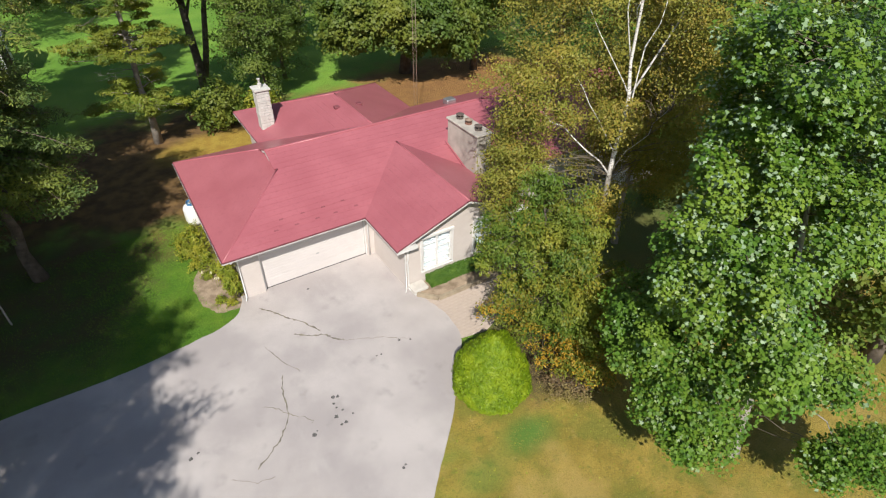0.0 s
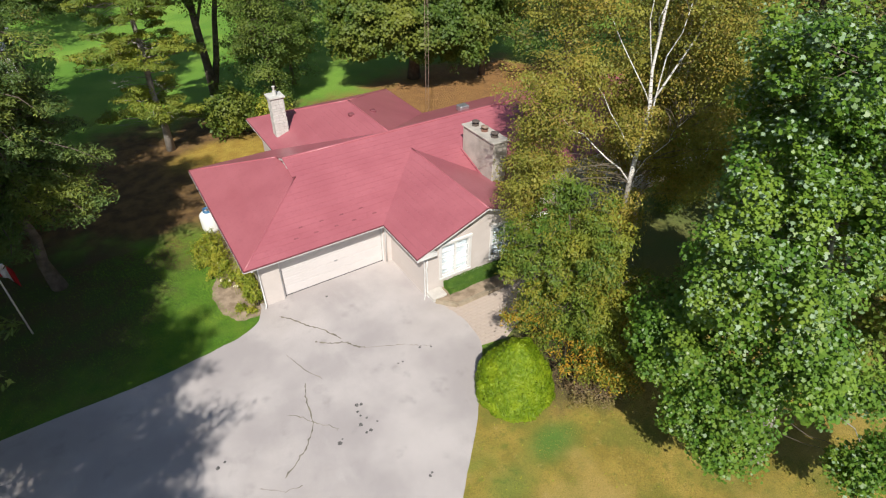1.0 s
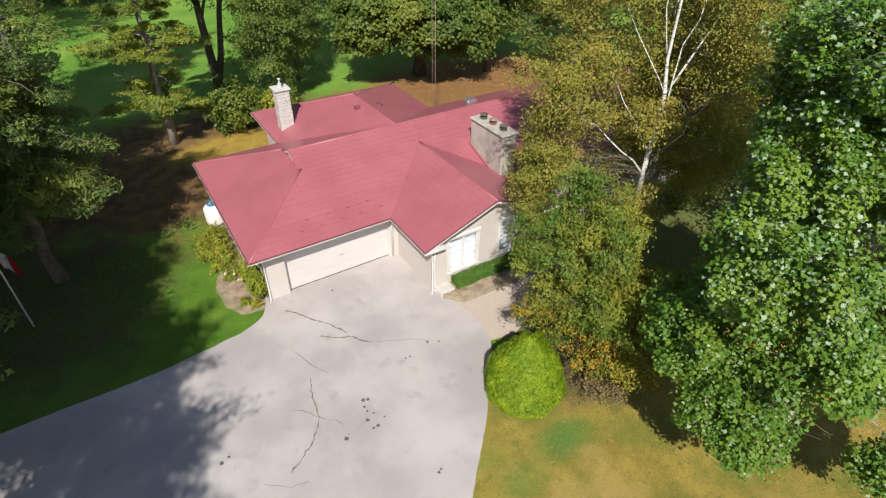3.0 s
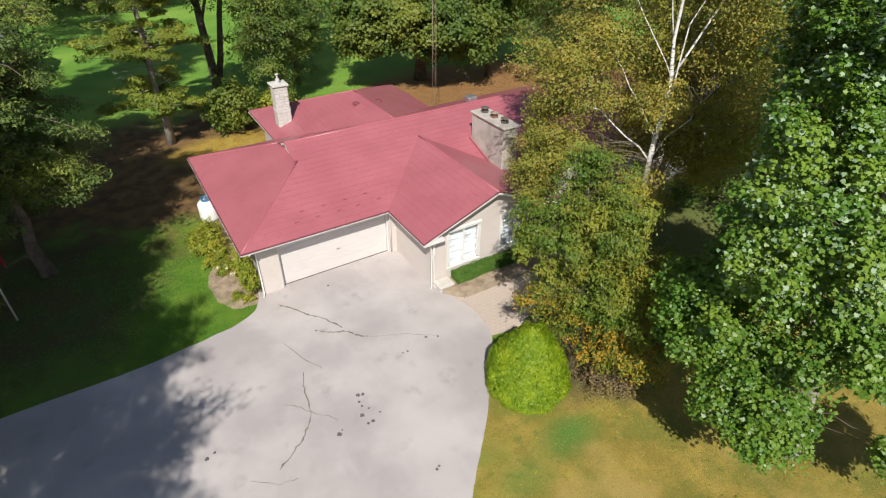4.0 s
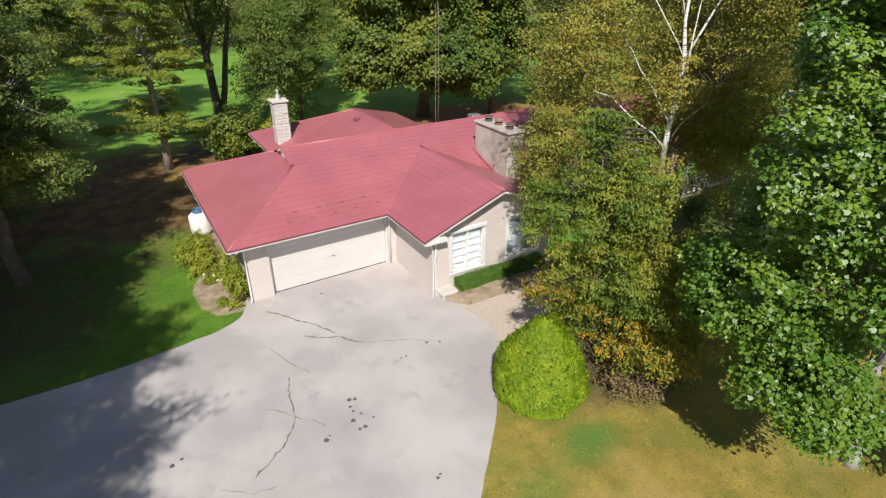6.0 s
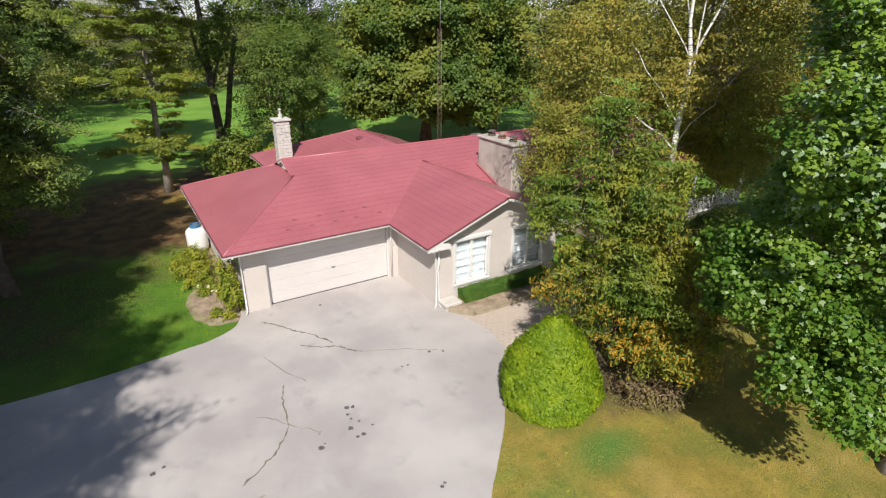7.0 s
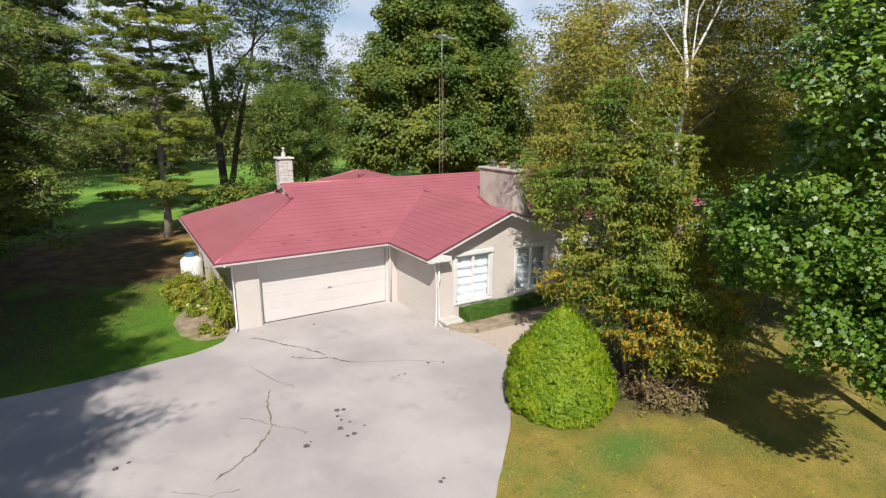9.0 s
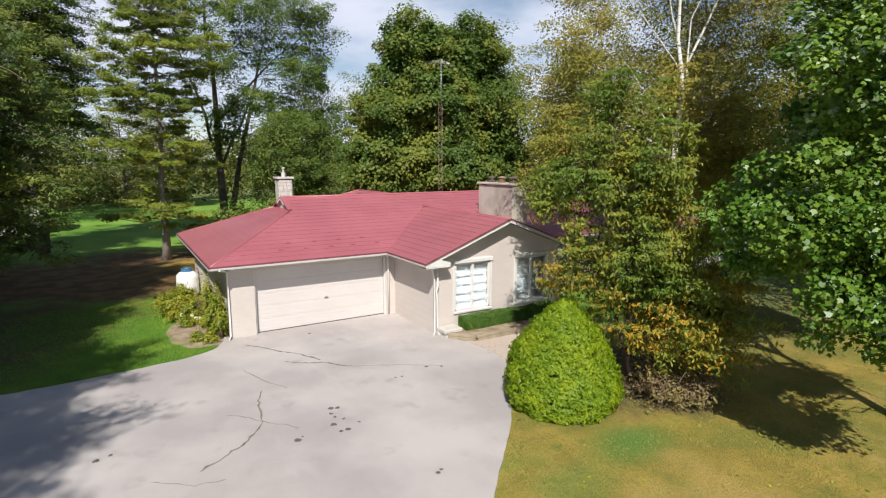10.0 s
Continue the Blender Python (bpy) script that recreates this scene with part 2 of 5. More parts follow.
def birch_bark():
    m = Nodes("birch_bark", 0.8)
    band = m.noise(5.0, 5.0, 0.6, (1.0, 1.0, 4.5))
    col = m.mix(m.range(m.noise(1.5, 3.0), 0.3, 0.7), (0.62, 0.59, 0.545), (0.75, 0.725, 0.68))
    col = m.mix(m.range(band, 0.53, 0.62), col, (0.10, 0.085, 0.07))
    sep = m.n.new("ShaderNodeSeparateXYZ")
    m.l.new(m.coord, sep.inputs["Vector"])
    # darker grey-brown towards the bottom of the stem
    col = m.mix(m.range(m.math("ADD", sep.outputs["Z"], m.range(m.noise(2.0, 4.0), 0.2, 0.8, -1.2, 1.2, False)), 7.0, 5.4, 0.0, 0.85), col, (0.21, 0.185, 0.155))
    m.colour(col)
    m.bump(band, 0.4, 0.02)
    return m.mat


BIRCH_BARK = birch_bark()
GLASS = Nodes("window_glass", 0.05)
GLASS.colour((0.85, 0.9, 0.92))
GLASS.bsdf.inputs["Transmission Weight"].default_value = 1.0
GLASS.bsdf.inputs["IOR"].default_value = 1.45
GLASS = GLASS.mat

LEAF_MAPLE = foliage("near_maple_leaf", (0.052, 0.128, 0.013), (0.108, 0.218, 0.024), (0.188, 0.292, 0.036), (0.36, 0.34, 0.04), 0.16, 0.7, 0.30, 0.40)
# pale leaf undersides, also used to lighten the upper maple crown
LEAF_PALE = foliage("pale_underside_lit_leaf", (0.17, 0.27, 0.13), (0.26, 0.36, 0.20), (0.34, 0.43, 0.27), None, 0, 1.0, 0.2)
LEAF_CLUMP = foliage("autumn_tree_leaf", (0.056, 0.120, 0.014), (0.132, 0.204, 0.023), (0.245, 0.275, 0.034), (0.56, 0.285, 0.024), 0.88, 0.6, 0.28, low=(2.0, 4.6))
LEAF_BIRCH = foliage("birch_leaf", (0.150, 0.172, 0.024), (0.262, 0.264, 0.038), (0.335, 0.305, 0.048), (0.40, 0.21, 0.050), 0.40, 0.5, 0.30)
LEAF_DARK = foliage("dark_conifer_spray", (0.045, 0.092, 0.020), (0.110, 0.178, 0.034), (0.255, 0.300, 0.046), None, 0, 0.6, 0.22)
LEAF_HEMLOCK = foliage("hemlock_spray", (0.046, 0.092, 0.022), (0.112, 0.174, 0.036), (0.275, 0.310, 0.048), None, 0, 0.5, 0.26)
# for unseen spruces: pale and translucent, to brighten the shade on the drive
LEAF_SPRUCE = foliage("spruce_spray", (0.10, 0.15, 0.04), (0.16, 0.21, 0.06), (0.22, 0.26, 0.08), None, 0, 0.6, 0.45)
LEAF_PINE = foliage("pine_needles", (0.100, 0.165, 0.028), (0.190, 0.265, 0.038), (0.350, 0.385, 0.048), (0.26, 0.17, 0.035), 0.25, 0.35, 0.40)
LEAF_ELM = foliage("elm_leaf", (0.065, 0.120, 0.018), (0.125, 0.190, 0.030), (0.185, 0.240, 0.040), None, 0, 0.5, 0.32)
LEAF_GREEN = foliage("garden_maple_leaf", (0.052, 0.105, 0.015), (0.105, 0.165, 0.024), (0.200, 0.225, 0.032), None, 0, 0.35, 0.28)
LEAF_WOOD = foliage("far_wood_leaf", (0.062, 0.098, 0.018), (0.125, 0.160, 0.028), (0.185, 0.200, 0.036), (0.24, 0.16, 0.035), 0.4, 0.25, 0.3)
LEAF_YEW = foliage("yew_spray", (0.108, 0.192, 0.005), (0.206, 0.300, 0.008), (0.264, 0.348, 0.012), None, 0, 2.0, 0.25)
LEAF_BOX = foliage("boxwood_leaf", (0.040, 0.105, 0.012), (0.085, 0.170, 0.020), (0.120, 0.210, 0.028), None, 0, 3.0, 0.2)
LEAF_BED = foliage("garden_bed_leaf", (0.130, 0.200, 0.018), (0.260, 0.310, 0.028), (0.380, 0.370, 0.040), (0.46, 0.40, 0.05), 0.5, 2.0, 0.3)
LEAF_DRY = foliage("withered_leaf", (0.15, 0.10, 0.055), (0.24, 0.17, 0.085), (0.26, 0.22, 0.07), None, 0, 1.5, 0.25)
PETAL = plain("white_petal", (0.66, 0.64, 0.36), (0.76, 0.74, 0.50), 0.7)
GRASS = foliage("grass_blade", (0.085, 0.215, 0.009), (0.140, 0.285, 0.014), (0.205, 0.320, 0.024), None, 0, 0.8, 0.3, 0.7)
DRY_GRASS = foliage("dry_grass_blade", (0.240, 0.210, 0.034), (0.400, 0.320, 0.075), (0.205, 0.225, 0.032), None, 0, 0.8, 0.3, 0.8)


# ---- mesh helpers ----
def link(name, mesh, material, parent=None, label=""):
    """Link a mesh under a thing or a part; its vertices are in world metres."""
    if not mesh.materials:
        mesh.materials.append(material)
    ob = new(name, mesh)
    if parent is not None:
        ob.parent = parent
        if parent.type == "EMPTY":
            ob.matrix_parent_inverse = parent.matrix_basis.inverted()
    if label:
        ob["label"] = label
    return ob


def part(name, bm, material, parent, label="", smooth=False):
    mesh = bpy.data.meshes.new(name)
    bm.to_mesh(mesh)
    bm.free()
    if smooth:
        mesh.shade_smooth()
    return link(name, mesh, material, parent, label)


def thing(name, at, label, category, group="", kind=""):
    ob = new(name)
    ob.empty_display_size = 0.3
    ob.matrix_basis = Matrix.Translation(at)
    return tagged(ob, label, category, group, kind)


def box(x0, x1, y0, y1, z0, z1, bevel=0.0, bm=None):
    bm = bm or bmesh.new()
    made = bmesh.ops.create_cube(bm, size=1.0, matrix=Matrix.Translation(((x0 + x1) / 2, (y0 + y1) / 2, (z0 + z1) / 2)) @ Matrix.Diagonal((x1 - x0, y1 - y0, z1 - z0, 1)))
    if bevel:
        edges = {e for v in made["verts"] for e in v.link_edges}
        bmesh.ops.bevel(bm, geom=list(edges), offset=bevel, segments=1, affect="EDGES")
    return bm


def solid(points, push, bm=None):
    """A flat polygon pushed along a vector into a closed solid."""
    bm = bm or bmesh.new()
    push = Vector(push)
    a = [bm.verts.new(p) for p in points]
    b = [bm.verts.new(Vector(p) + push) for p in points]
    bm.faces.new(a)
    bm.faces.new(b[::-1])
    for i in range(len(a)):
        j = (i + 1) % len(a)
        bm.faces.new((a[j], a[i], b[i], b[j]))
    bmesh.ops.recalc_face_normals(bm, faces=bm.faces)
    return bm


def lathe(profile, centre, sides=20, bm=None):
    """A round body from (radius, height) pairs."""
    bm = bm or bmesh.new()
    rings = []
    for r, z in profile:
        rings.append([bm.verts.new((centre[0] + r * math.cos(2 * math.pi * k / sides), centre[1] + r * math.sin(2 * math.pi * k / sides), centre[2] + z)) for k in range(sides)])
    for a, b in zip(rings, rings[1:]):
        for k in range(sides):
            bm.faces.new((a[k], a[(k + 1) % sides], b[(k + 1) % sides], b[k]))
    bm.faces.new(rings[0][::-1])
    bm.faces.new(rings[-1])
    return bm


def tubes(lines, sides=6):
    """Tapered tubes along polylines of (point, radius), as one mesh."""
    verts, faces = [], []
    for line in lines:
        first = len(verts)
        up = Vector((0.31, 0.17, 0.93))
        for i, (p, r) in enumerate(line):
            p = Vector(p)
            ahead = (Vector(line[min(i + 1, len(line) - 1)][0]) - Vector(line[max(i - 1, 0)][0])).normalized()
            side = ahead.cross(up if abs(ahead.dot(up)) < 0.95 else Vector((1, 0, 0))).normalized()
            other = ahead.cross(side)
            for k in range(sides):
                a = 2 * math.pi * k / sides
                verts.append(p + side * (r * math.cos(a)) + other * (r * math.sin(a)))
        for i in range(len(line) - 1):
            for k in range(sides):
                a, b = first + i * sides + k, first + i * sides + (k + 1) % sides
                faces.append((a, b, b + sides, a + sides))
        faces.append(tuple(first + k for k in range(sides))[::-1])
        faces.append(tuple(first + (len(line) - 1) * sides + k for k in range(sides)))
    mesh = bpy.data.meshes.new("tubes")
    mesh.from_pydata(verts, [], faces)
    mesh.shade_smooth()
    return mesh


def pipe(points, radius):
    return tubes([[(p, radius) for p in points]], 8)


LEAF_SHAPES = {
    "diamond": np.array([(0, -0.5, 0), (0.30, -0.02, 0.07), (0, 0.5, -0.04), (-0.30, -0.02, 0.07)]),
    "maple": np.array([(0, -0.42, 0), (0.30, -0.36, 0.02), (0.50, 0.05, -0.06), (0.24, 0.10, 0.04), (0.0, 0.55, -0.08), (-0.24, 0.10, 0.04), (-0.50, 0.05, -0.06), (-0.30, -0.36, 0.02)]),
    "lance": np.array([(0, -0.5, 0), (0.19, -0.08, 0.06), (0, 0.5, -0.05), (-0.19, -0.08, 0.06)]),
    "needle": np.array([(-0.10, -0.5, 0), (0.10, -0.5, 0), (0.15, 0.1, 0.03), (0.0, 0.5, -0.06), (-0.15, 0.1, 0.03)]),
    "blade": np.array([(-0.09, 0, 0), (0.09, 0, 0), (0.0, 1.0, 0.25)]),
}


def leaf_mesh(name, at, normal, tangent, size, shape="diamond"):
    """One small polygon for every leaf, each an island of its own."""
    form = LEAF_SHAPES[shape]
    k, n = len(form), len(at)
    normal = normal / np.maximum(np.linalg.norm(normal, axis=1, keepdims=True), 1e-6)
    tangent = tangent - normal * np.sum(tangent * normal, axis=1, keepdims=True)
    tangent = tangent / np.maximum(np.linalg.norm(tangent, axis=1, keepdims=True), 1e-6)
    side = np.cross(tangent, normal)
    s = size[:, None, None]
    v = at[:, None, :] + s * (form[None, :, 0:1] * side[:, None, :] + form[None, :, 1:2] * tangent[:, None, :] + form[None, :, 2:3] * normal[:, None, :])
    mesh = bpy.data.meshes.new(name)
    mesh.vertices.add(n * k)
    mesh.vertices.foreach_set("co", v.astype(np.float32).ravel())
    mesh.loops.add(n * k)
    mesh.loops.foreach_set("vertex_index", np.arange(n * k, dtype=np.int32))
    mesh.polygons.add(n)
    mesh.polygons.foreach_set("loop_start", np.arange(0, n * k, k, dtype=np.int32))
    mesh.update(calc_edges=True)
    return mesh


def unit(rng, n):
    v = rng.normal(size=(n, 3))
    return v / np.linalg.norm(v, axis=1, keepdims=True)


def scatter(rng, clumps, radii, each, size, flat=0.7, outward=None, shape="diamond", name="leaves", up=0.5, hang=0.0):
    """Leaves in loose clumps. outward: the point from which the crown grows."""
    n = len(clumps) * each
    c = np.repeat(clumps, each, axis=0)
    r = np.repeat(radii, each)[:, None]
    d = unit(rng, n)
    off = d * (rng.random((n, 1)) ** 0.45) * r
    off[:, 2] *= flat
    off[:, 2] -= hang * np.abs(off[:, 2])
    at = c + off
    out = at - (np.array(outward) if outward is not None else c)
    out /= np.maximum(np.linalg.norm(out, axis=1, keepdims=True), 1e-6)
    normal = 0.45 * d + 0.35 * out + np.array((0, 0, up)) - 0.5 * np.array(sun_way) + 0.5 * rng.normal(size=(n, 3))
    tangent = rng.normal(size=(n, 3)) + np.array((0, 0, -hang))
    return leaf_mesh(name, at, normal, tangent, size * (0.6 + 0.8 * rng.random(n)), shape)


def limb(rng, a, b, r0, r1, sag=0.1, steps=4):
    a, b = np.array(a, float), np.array(b, float)
    length = np.linalg.norm(b - a)
    line = []
    for i in range(steps + 1):
        f = i / steps
        p = a + (b - a) * f + np.array((0, 0, sag * length * math.sin(math.pi * f)))
        if 0 < i < steps:
            p = p + rng.normal(size=3) * min(length * 0.03, 0.09)
        line.append((p, r0 + (r1 - r0) * f))
    return line


def crown_points(rng, centre, radii, n, inner=0.55, rough=0.22, low=-1.0):
    """Clump centres in a crown with an uneven outline."""
    pts = []
    while len(pts) < n:
        d = rng.normal(size=3)
        d /= np.linalg.norm(d)
        if d[2] < low:
            continue
        lump = 1 + rough * 2.2 * noise.noise(Vector(d * 1.9 + np.array(centre) * 0.37)) + rough * noise.noise(Vector(d * 4.3 + np.array(centre)))
        f = (inner + (1 - inner) * rng.random() ** 0.6) * lump
        pts.append(np.array(centre) + d * np.array(radii) * f)
    return np.array(pts)


def broadleaf(name, seed, base, lean, height, centre, radii, clumps, each, clump_size, leaf_size, leaf, bark, label, trunk_r=0.25, shape="diamond",
              inner=0.5, rough=0.22, low=-1.0, group="", hang=0.0, forks=(), flat=0.7, up=0.5, lobes=(), pale=0.0, twig_count=160, twig_r=1.0, trunk_line=(), bare=0, thin=None):
    """A broad-leaved tree: a tapered trunk with limbs, and a crown of many leaves in clumps."""
    rng = np.random.default_rng(seed)
    tree = thing(name, base, label, "tree", group)
    base = np.array(base, float)
    top = base + np.array((lean[0], lean[1], height))
    stems = [limb(rng, base - np.array((0, 0, 0.05)), top, trunk_r, trunk_r * 0.22, 0.0, 7)]
    if trunk_line:
        last = len(trunk_line)
        stems[0] = [(base - np.array((0, 0, 0.05)), trunk_r)] + [(np.array(p), trunk_r * (1 - 0.9 * ((i + 1) / last) ** 1.3)) for i, p in enumerate(trunk_line)]
        stems[0] = [q for (p0, r0), (p1, r1) in zip(stems[0], stems[0][1:]) for q in ((p0, r0), ((p0 + p1) / 2 + rng.normal(size=3) * 0.03, (r0 + r1) / 2))] + stems[0][-1:]
    stems[0][0] = (stems[0][0][0], trunk_r * 1.5)
    for f0, tip, r in forks:
        start = base + (top - base) * f0
        if trunk_line:
            start = min((p for p, _ in stems[0]), key=lambda p: abs(p[2] - start[2]))
        stems.append(limb(rng, start, tip, r, 0.006, 0.04, 7))
    if lobes:
        pts = np.concatenate([crown_points(rng, c, r, max(6, int(clumps * (r[0] * r[1] * r[2]) ** 0.667)), inner, rough, low) for c, r in lobes])
    else:
        pts = crown_points(rng, centre, radii, clumps, inner, rough, low)
    pts = pts[pts[:, 2] > base[2] + 0.25]
    if thin:
        pts = pts[(pts[:, 2] < thin[0]) | (rng.random(len(pts)) > thin[1])]
    twigs = []
    nodes = np.array([np.array(a) + (np.array(b) - np.array(a)) * f for st in stems for (a, _), (b, _) in zip(st[1:], st[2:]) for f in (0.0, 0.25, 0.5, 0.75)])
    for p in pts[:: max(1, len(pts) // twig_count)]:
        below = nodes[nodes[:, 2] < p[2] + 0.2]
        if not len(below):
            below = nodes[:1]
        a = below[np.argmin(np.linalg.norm(below - p, axis=1) + rng.random(len(below)) * 0.8)]
        d = np.linalg.norm(p - a)
        twigs.append(limb(rng, a, p, min(0.007 + 0.0045 * d, trunk_r * 0.3) * twig_r, 0.004 * twig_r, 0.08, 5))
    trunk = link("trunk", tubes(stems, 9), bark, tree)
    tagged(link("branchwork", tubes(twigs, 5), TWIG, trunk), kind="stuff")
    if bare:
        dead = []
        for k in range(bare):
            a = nodes[rng.integers(len(nodes) // 6, len(nodes) // 2)]
            b = a + rng.normal(size=3) * np.array((0.65, 0.65, 0.4))
            dead.append(limb(rng, a, b, 0.022, 0.004, -0.08, 5))
            for j in range(3):
                m = a + (b - a) * (0.35 + 0.5 * rng.random())
                dead.append(limb(rng, m, m + rng.normal(size=3) * 0.38, 0.009, 0.003, 0.0, 4))
        tagged(link("dead_branchwork", tubes(dead, 5), GREY_BARK, trunk, "bare grey dead twigs"), kind="stuff")
    mesh = scatter(rng, pts, clump_size * (0.6 + 0.8 * rng.random(len(pts))), each, leaf_size, flat, centre, shape, "crown", up, hang)
    link("crown", mesh, leaf, tree)
    if pale:
        # share of pale leaves grows with height, imitating a sunlit upper crown
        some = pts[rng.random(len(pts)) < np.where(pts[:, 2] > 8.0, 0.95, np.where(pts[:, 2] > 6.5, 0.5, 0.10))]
        link("pale_leaf_crown", scatter(rng, some, np.full(len(some), clump_size), max(1, int(each * pale)), leaf_size * 1.05, flat, centre, shape, "pale_crown", 0.2, 0.0), LEAF_PALE, tree, "leaves with pale undersides, more of them high up to brighten the crown")
    return tree


def conifer(name, seed, base, height, reach, first, whorls, leaf, bark, label, trunk_r=0.22, droop=0.25, spray=0.34, each=26, top_taper=0.25, group="", per=5, lift=0.0, gaps=0.0):
    """A conifer with whorls of drooping branches that carry flat sprays."""
    rng = np.random.default_rng(seed)
    tree = thing(name, base, label, "tree", group)
    base = np.array(base, float)
    stem = limb(rng, base - np.array((0, 0, 0.05)), base + np.array((rng.normal() * 0.3, rng.normal() * 0.3, height)), trunk_r, 0.03, 0, 8)
    stem[0] = (stem[0][0], trunk_r * 1.35)
    arms, clumps, sizes = [], [], []
    for w in range(whorls):
        f = w / max(1, whorls - 1)
        z = first + (height - first) * f
        length = reach * (1 - (1 - top_taper) * f ** 1.4) * (0.75 + 0.5 * rng.random())
        turn = rng.random() * 6.283
        for k in range(per):
            if rng.random() < gaps:
                continue
            a = turn + 6.283 * k / per + rng.normal() * 0.25
            ln = length * (0.7 + 0.5 * rng.random())
            start = base + np.array((0, 0, z))
            tip = start + np.array((math.cos(a) * ln, math.sin(a) * ln, ln * (lift - droop * (0.6 + 0.8 * rng.random()))))
            line = limb(rng, start, tip, 0.03 + 0.012 * ln, 0.01, 0.08, 5)
            arms.append(line)
            count = max(3, int(ln * 2.4))
            for j in range(count):
                g = 0.30 + 0.72 * (j + rng.random()) / count
                p = np.array(line[min(5, int(g * 5))][0]) * (1 - (g * 5) % 1) + np.array(line[min(5, int(g * 5) + 1)][0]) * ((g * 5) % 1)
                clumps.append(p + rng.normal(size=3) * np.array((0.25, 0.25, 0.10)) * (0.4 + 0.2 * ln))
                sizes.append(0.45 + 0.12 * ln * rng.random())
    trunk = link("trunk", tubes([stem], 9), bark, tree)
    tagged(link("branchwork", tubes(arms, 5), bark, trunk), kind="stuff")
    mesh = scatter(rng, np.array(clumps), np.array(sizes), each, spray, 0.38, None, "needle", "crown", 0.9, 0.3)
    link("crown", mesh, leaf, tree)
    return tree


# ---- ground ----
def ground_sheet():
    bm = bmesh.new()
    rings = [0, 12, 25, 40, 60, 90, 150, 300, 700, 1800]
    cx, cy = 4.0, 18.0
    sides = 48
    last = [bm.verts.new((cx, cy, 0))]
    for r in rings[1:]:
        ring = []
        for k in range(sides):
            a = 2 * math.pi * k / sides
            x, y = cx + r * math.cos(a), cy + r * math.sin(a)
            ring.append(bm.verts.new((x, y, 0.0 if r <= 60 else 0.25 * noise.noise(Vector((x * 0.02, y * 0.02, 0))))))
        for k in range(sides):
            j = (k + 1) % sides
            if len(last) == 1:
                bm.faces.new((last[0], ring[k], ring[j]))
            else:
                bm.faces.new((last[k], ring[k], ring[j], last[j]))
        last = ring
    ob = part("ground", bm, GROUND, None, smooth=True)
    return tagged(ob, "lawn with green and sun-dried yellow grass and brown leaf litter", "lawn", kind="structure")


ground = ground_sheet()


def smooth_line(points, steps=6):
    """A smooth line through points (Catmull-Rom)."""
    pts = [Vector(p) for p in points]
    out = []
    for i in range(len(pts) - 1):
        p0, p1, p2, p3 = pts[max(i - 1, 0)], pts[i], pts[i + 1], pts[min(i + 2, len(pts) - 1)]
        for k in range(steps):
            t = k / steps
            out.append(0.5 * ((2 * p1) + (p2 - p0) * t + (2 * p0 - 5 * p1 + 4 * p2 - p3) * t * t + (3 * p1 - p0 - 3 * p2 + p3) * t ** 3))
    return out + [pts[-1]]


left_edge = smooth_line([(-60, 16.4), (-25, 16.9), (-7.0, 17.25), (-3.0, 17.3), (-1.5, 17.45), (0.4, 17.75), (1.3, 18.2), (1.72, 18.95)], 8)
right_edge = smooth_line([(8.42, 15.15), (8.75, 13.6), (8.45, 12.1), (7.4, 10.85), (6.52, 9.6), (5.6, 8.65), (4.4, 7.4), (2.4, 5.3), (-1.0, 1.7), (-6, -3.0), (-20, -9), (-60, -12)], 8)
outline = [*left_edge, (1.75, 19.25), (8.12, 19.25), (8.12, 15.9), (8.4, 15.9), *right_edge]
rng = np.random.default_rng(5)
edge = []
for i, p in enumerate(outline):
    w = 0.05 if 6 < i < len(outline) - 8 and not (1.7 < p[0] < 8.41 and p[1] > 15.1) else 0.0
    edge.append((p[0] + w * noise.noise(Vector((p[0] * 1.7, p[1] * 1.7, 2))), p[1] + w * noise.noise(Vector((p[0] * 1.7, p[1] * 1.7, 7))), 0.0))
driveway = tagged(part("driveway", solid(edge, (0, 0, 0.03)), DRIVE, None), "wide worn grey asphalt driveway with cracks and oil stains", "driveway", kind="structure")


def ribbon(points, width, z, rng, jitter=0.022):
    """A ragged dark line along points on the ground."""
    line = smooth_line([(x, y, 0) for x, y in points], 7)
    bm = bmesh.new()
    rows = []
    for i, p in enumerate(line):
        a = (line[min(i + 1, len(line) - 1)] - line[max(i - 1, 0)]).normalized()
        s = Vector((-a.y, a.x, 0))
        c = p + s * rng.normal() * jitter
        w = width * (0.25 + 1.2 * rng.random()) * (0.3 if i in (0, len(line) - 1) else 1)
        rows.append((bm.verts.new(c + s * w + Vector((0, 0, z))), bm.verts.new(c - s * w + Vector((0, 0, z))), bm.verts.new(c + Vector((0, 0, z + 0.004)))))
    for a, b in zip(rows, rows[1:]):
        bm.faces.new((a[0], a[2], b[2], b[0]))
        bm.faces.new((a[2], a[1], b[1], b[2]))
    return bm


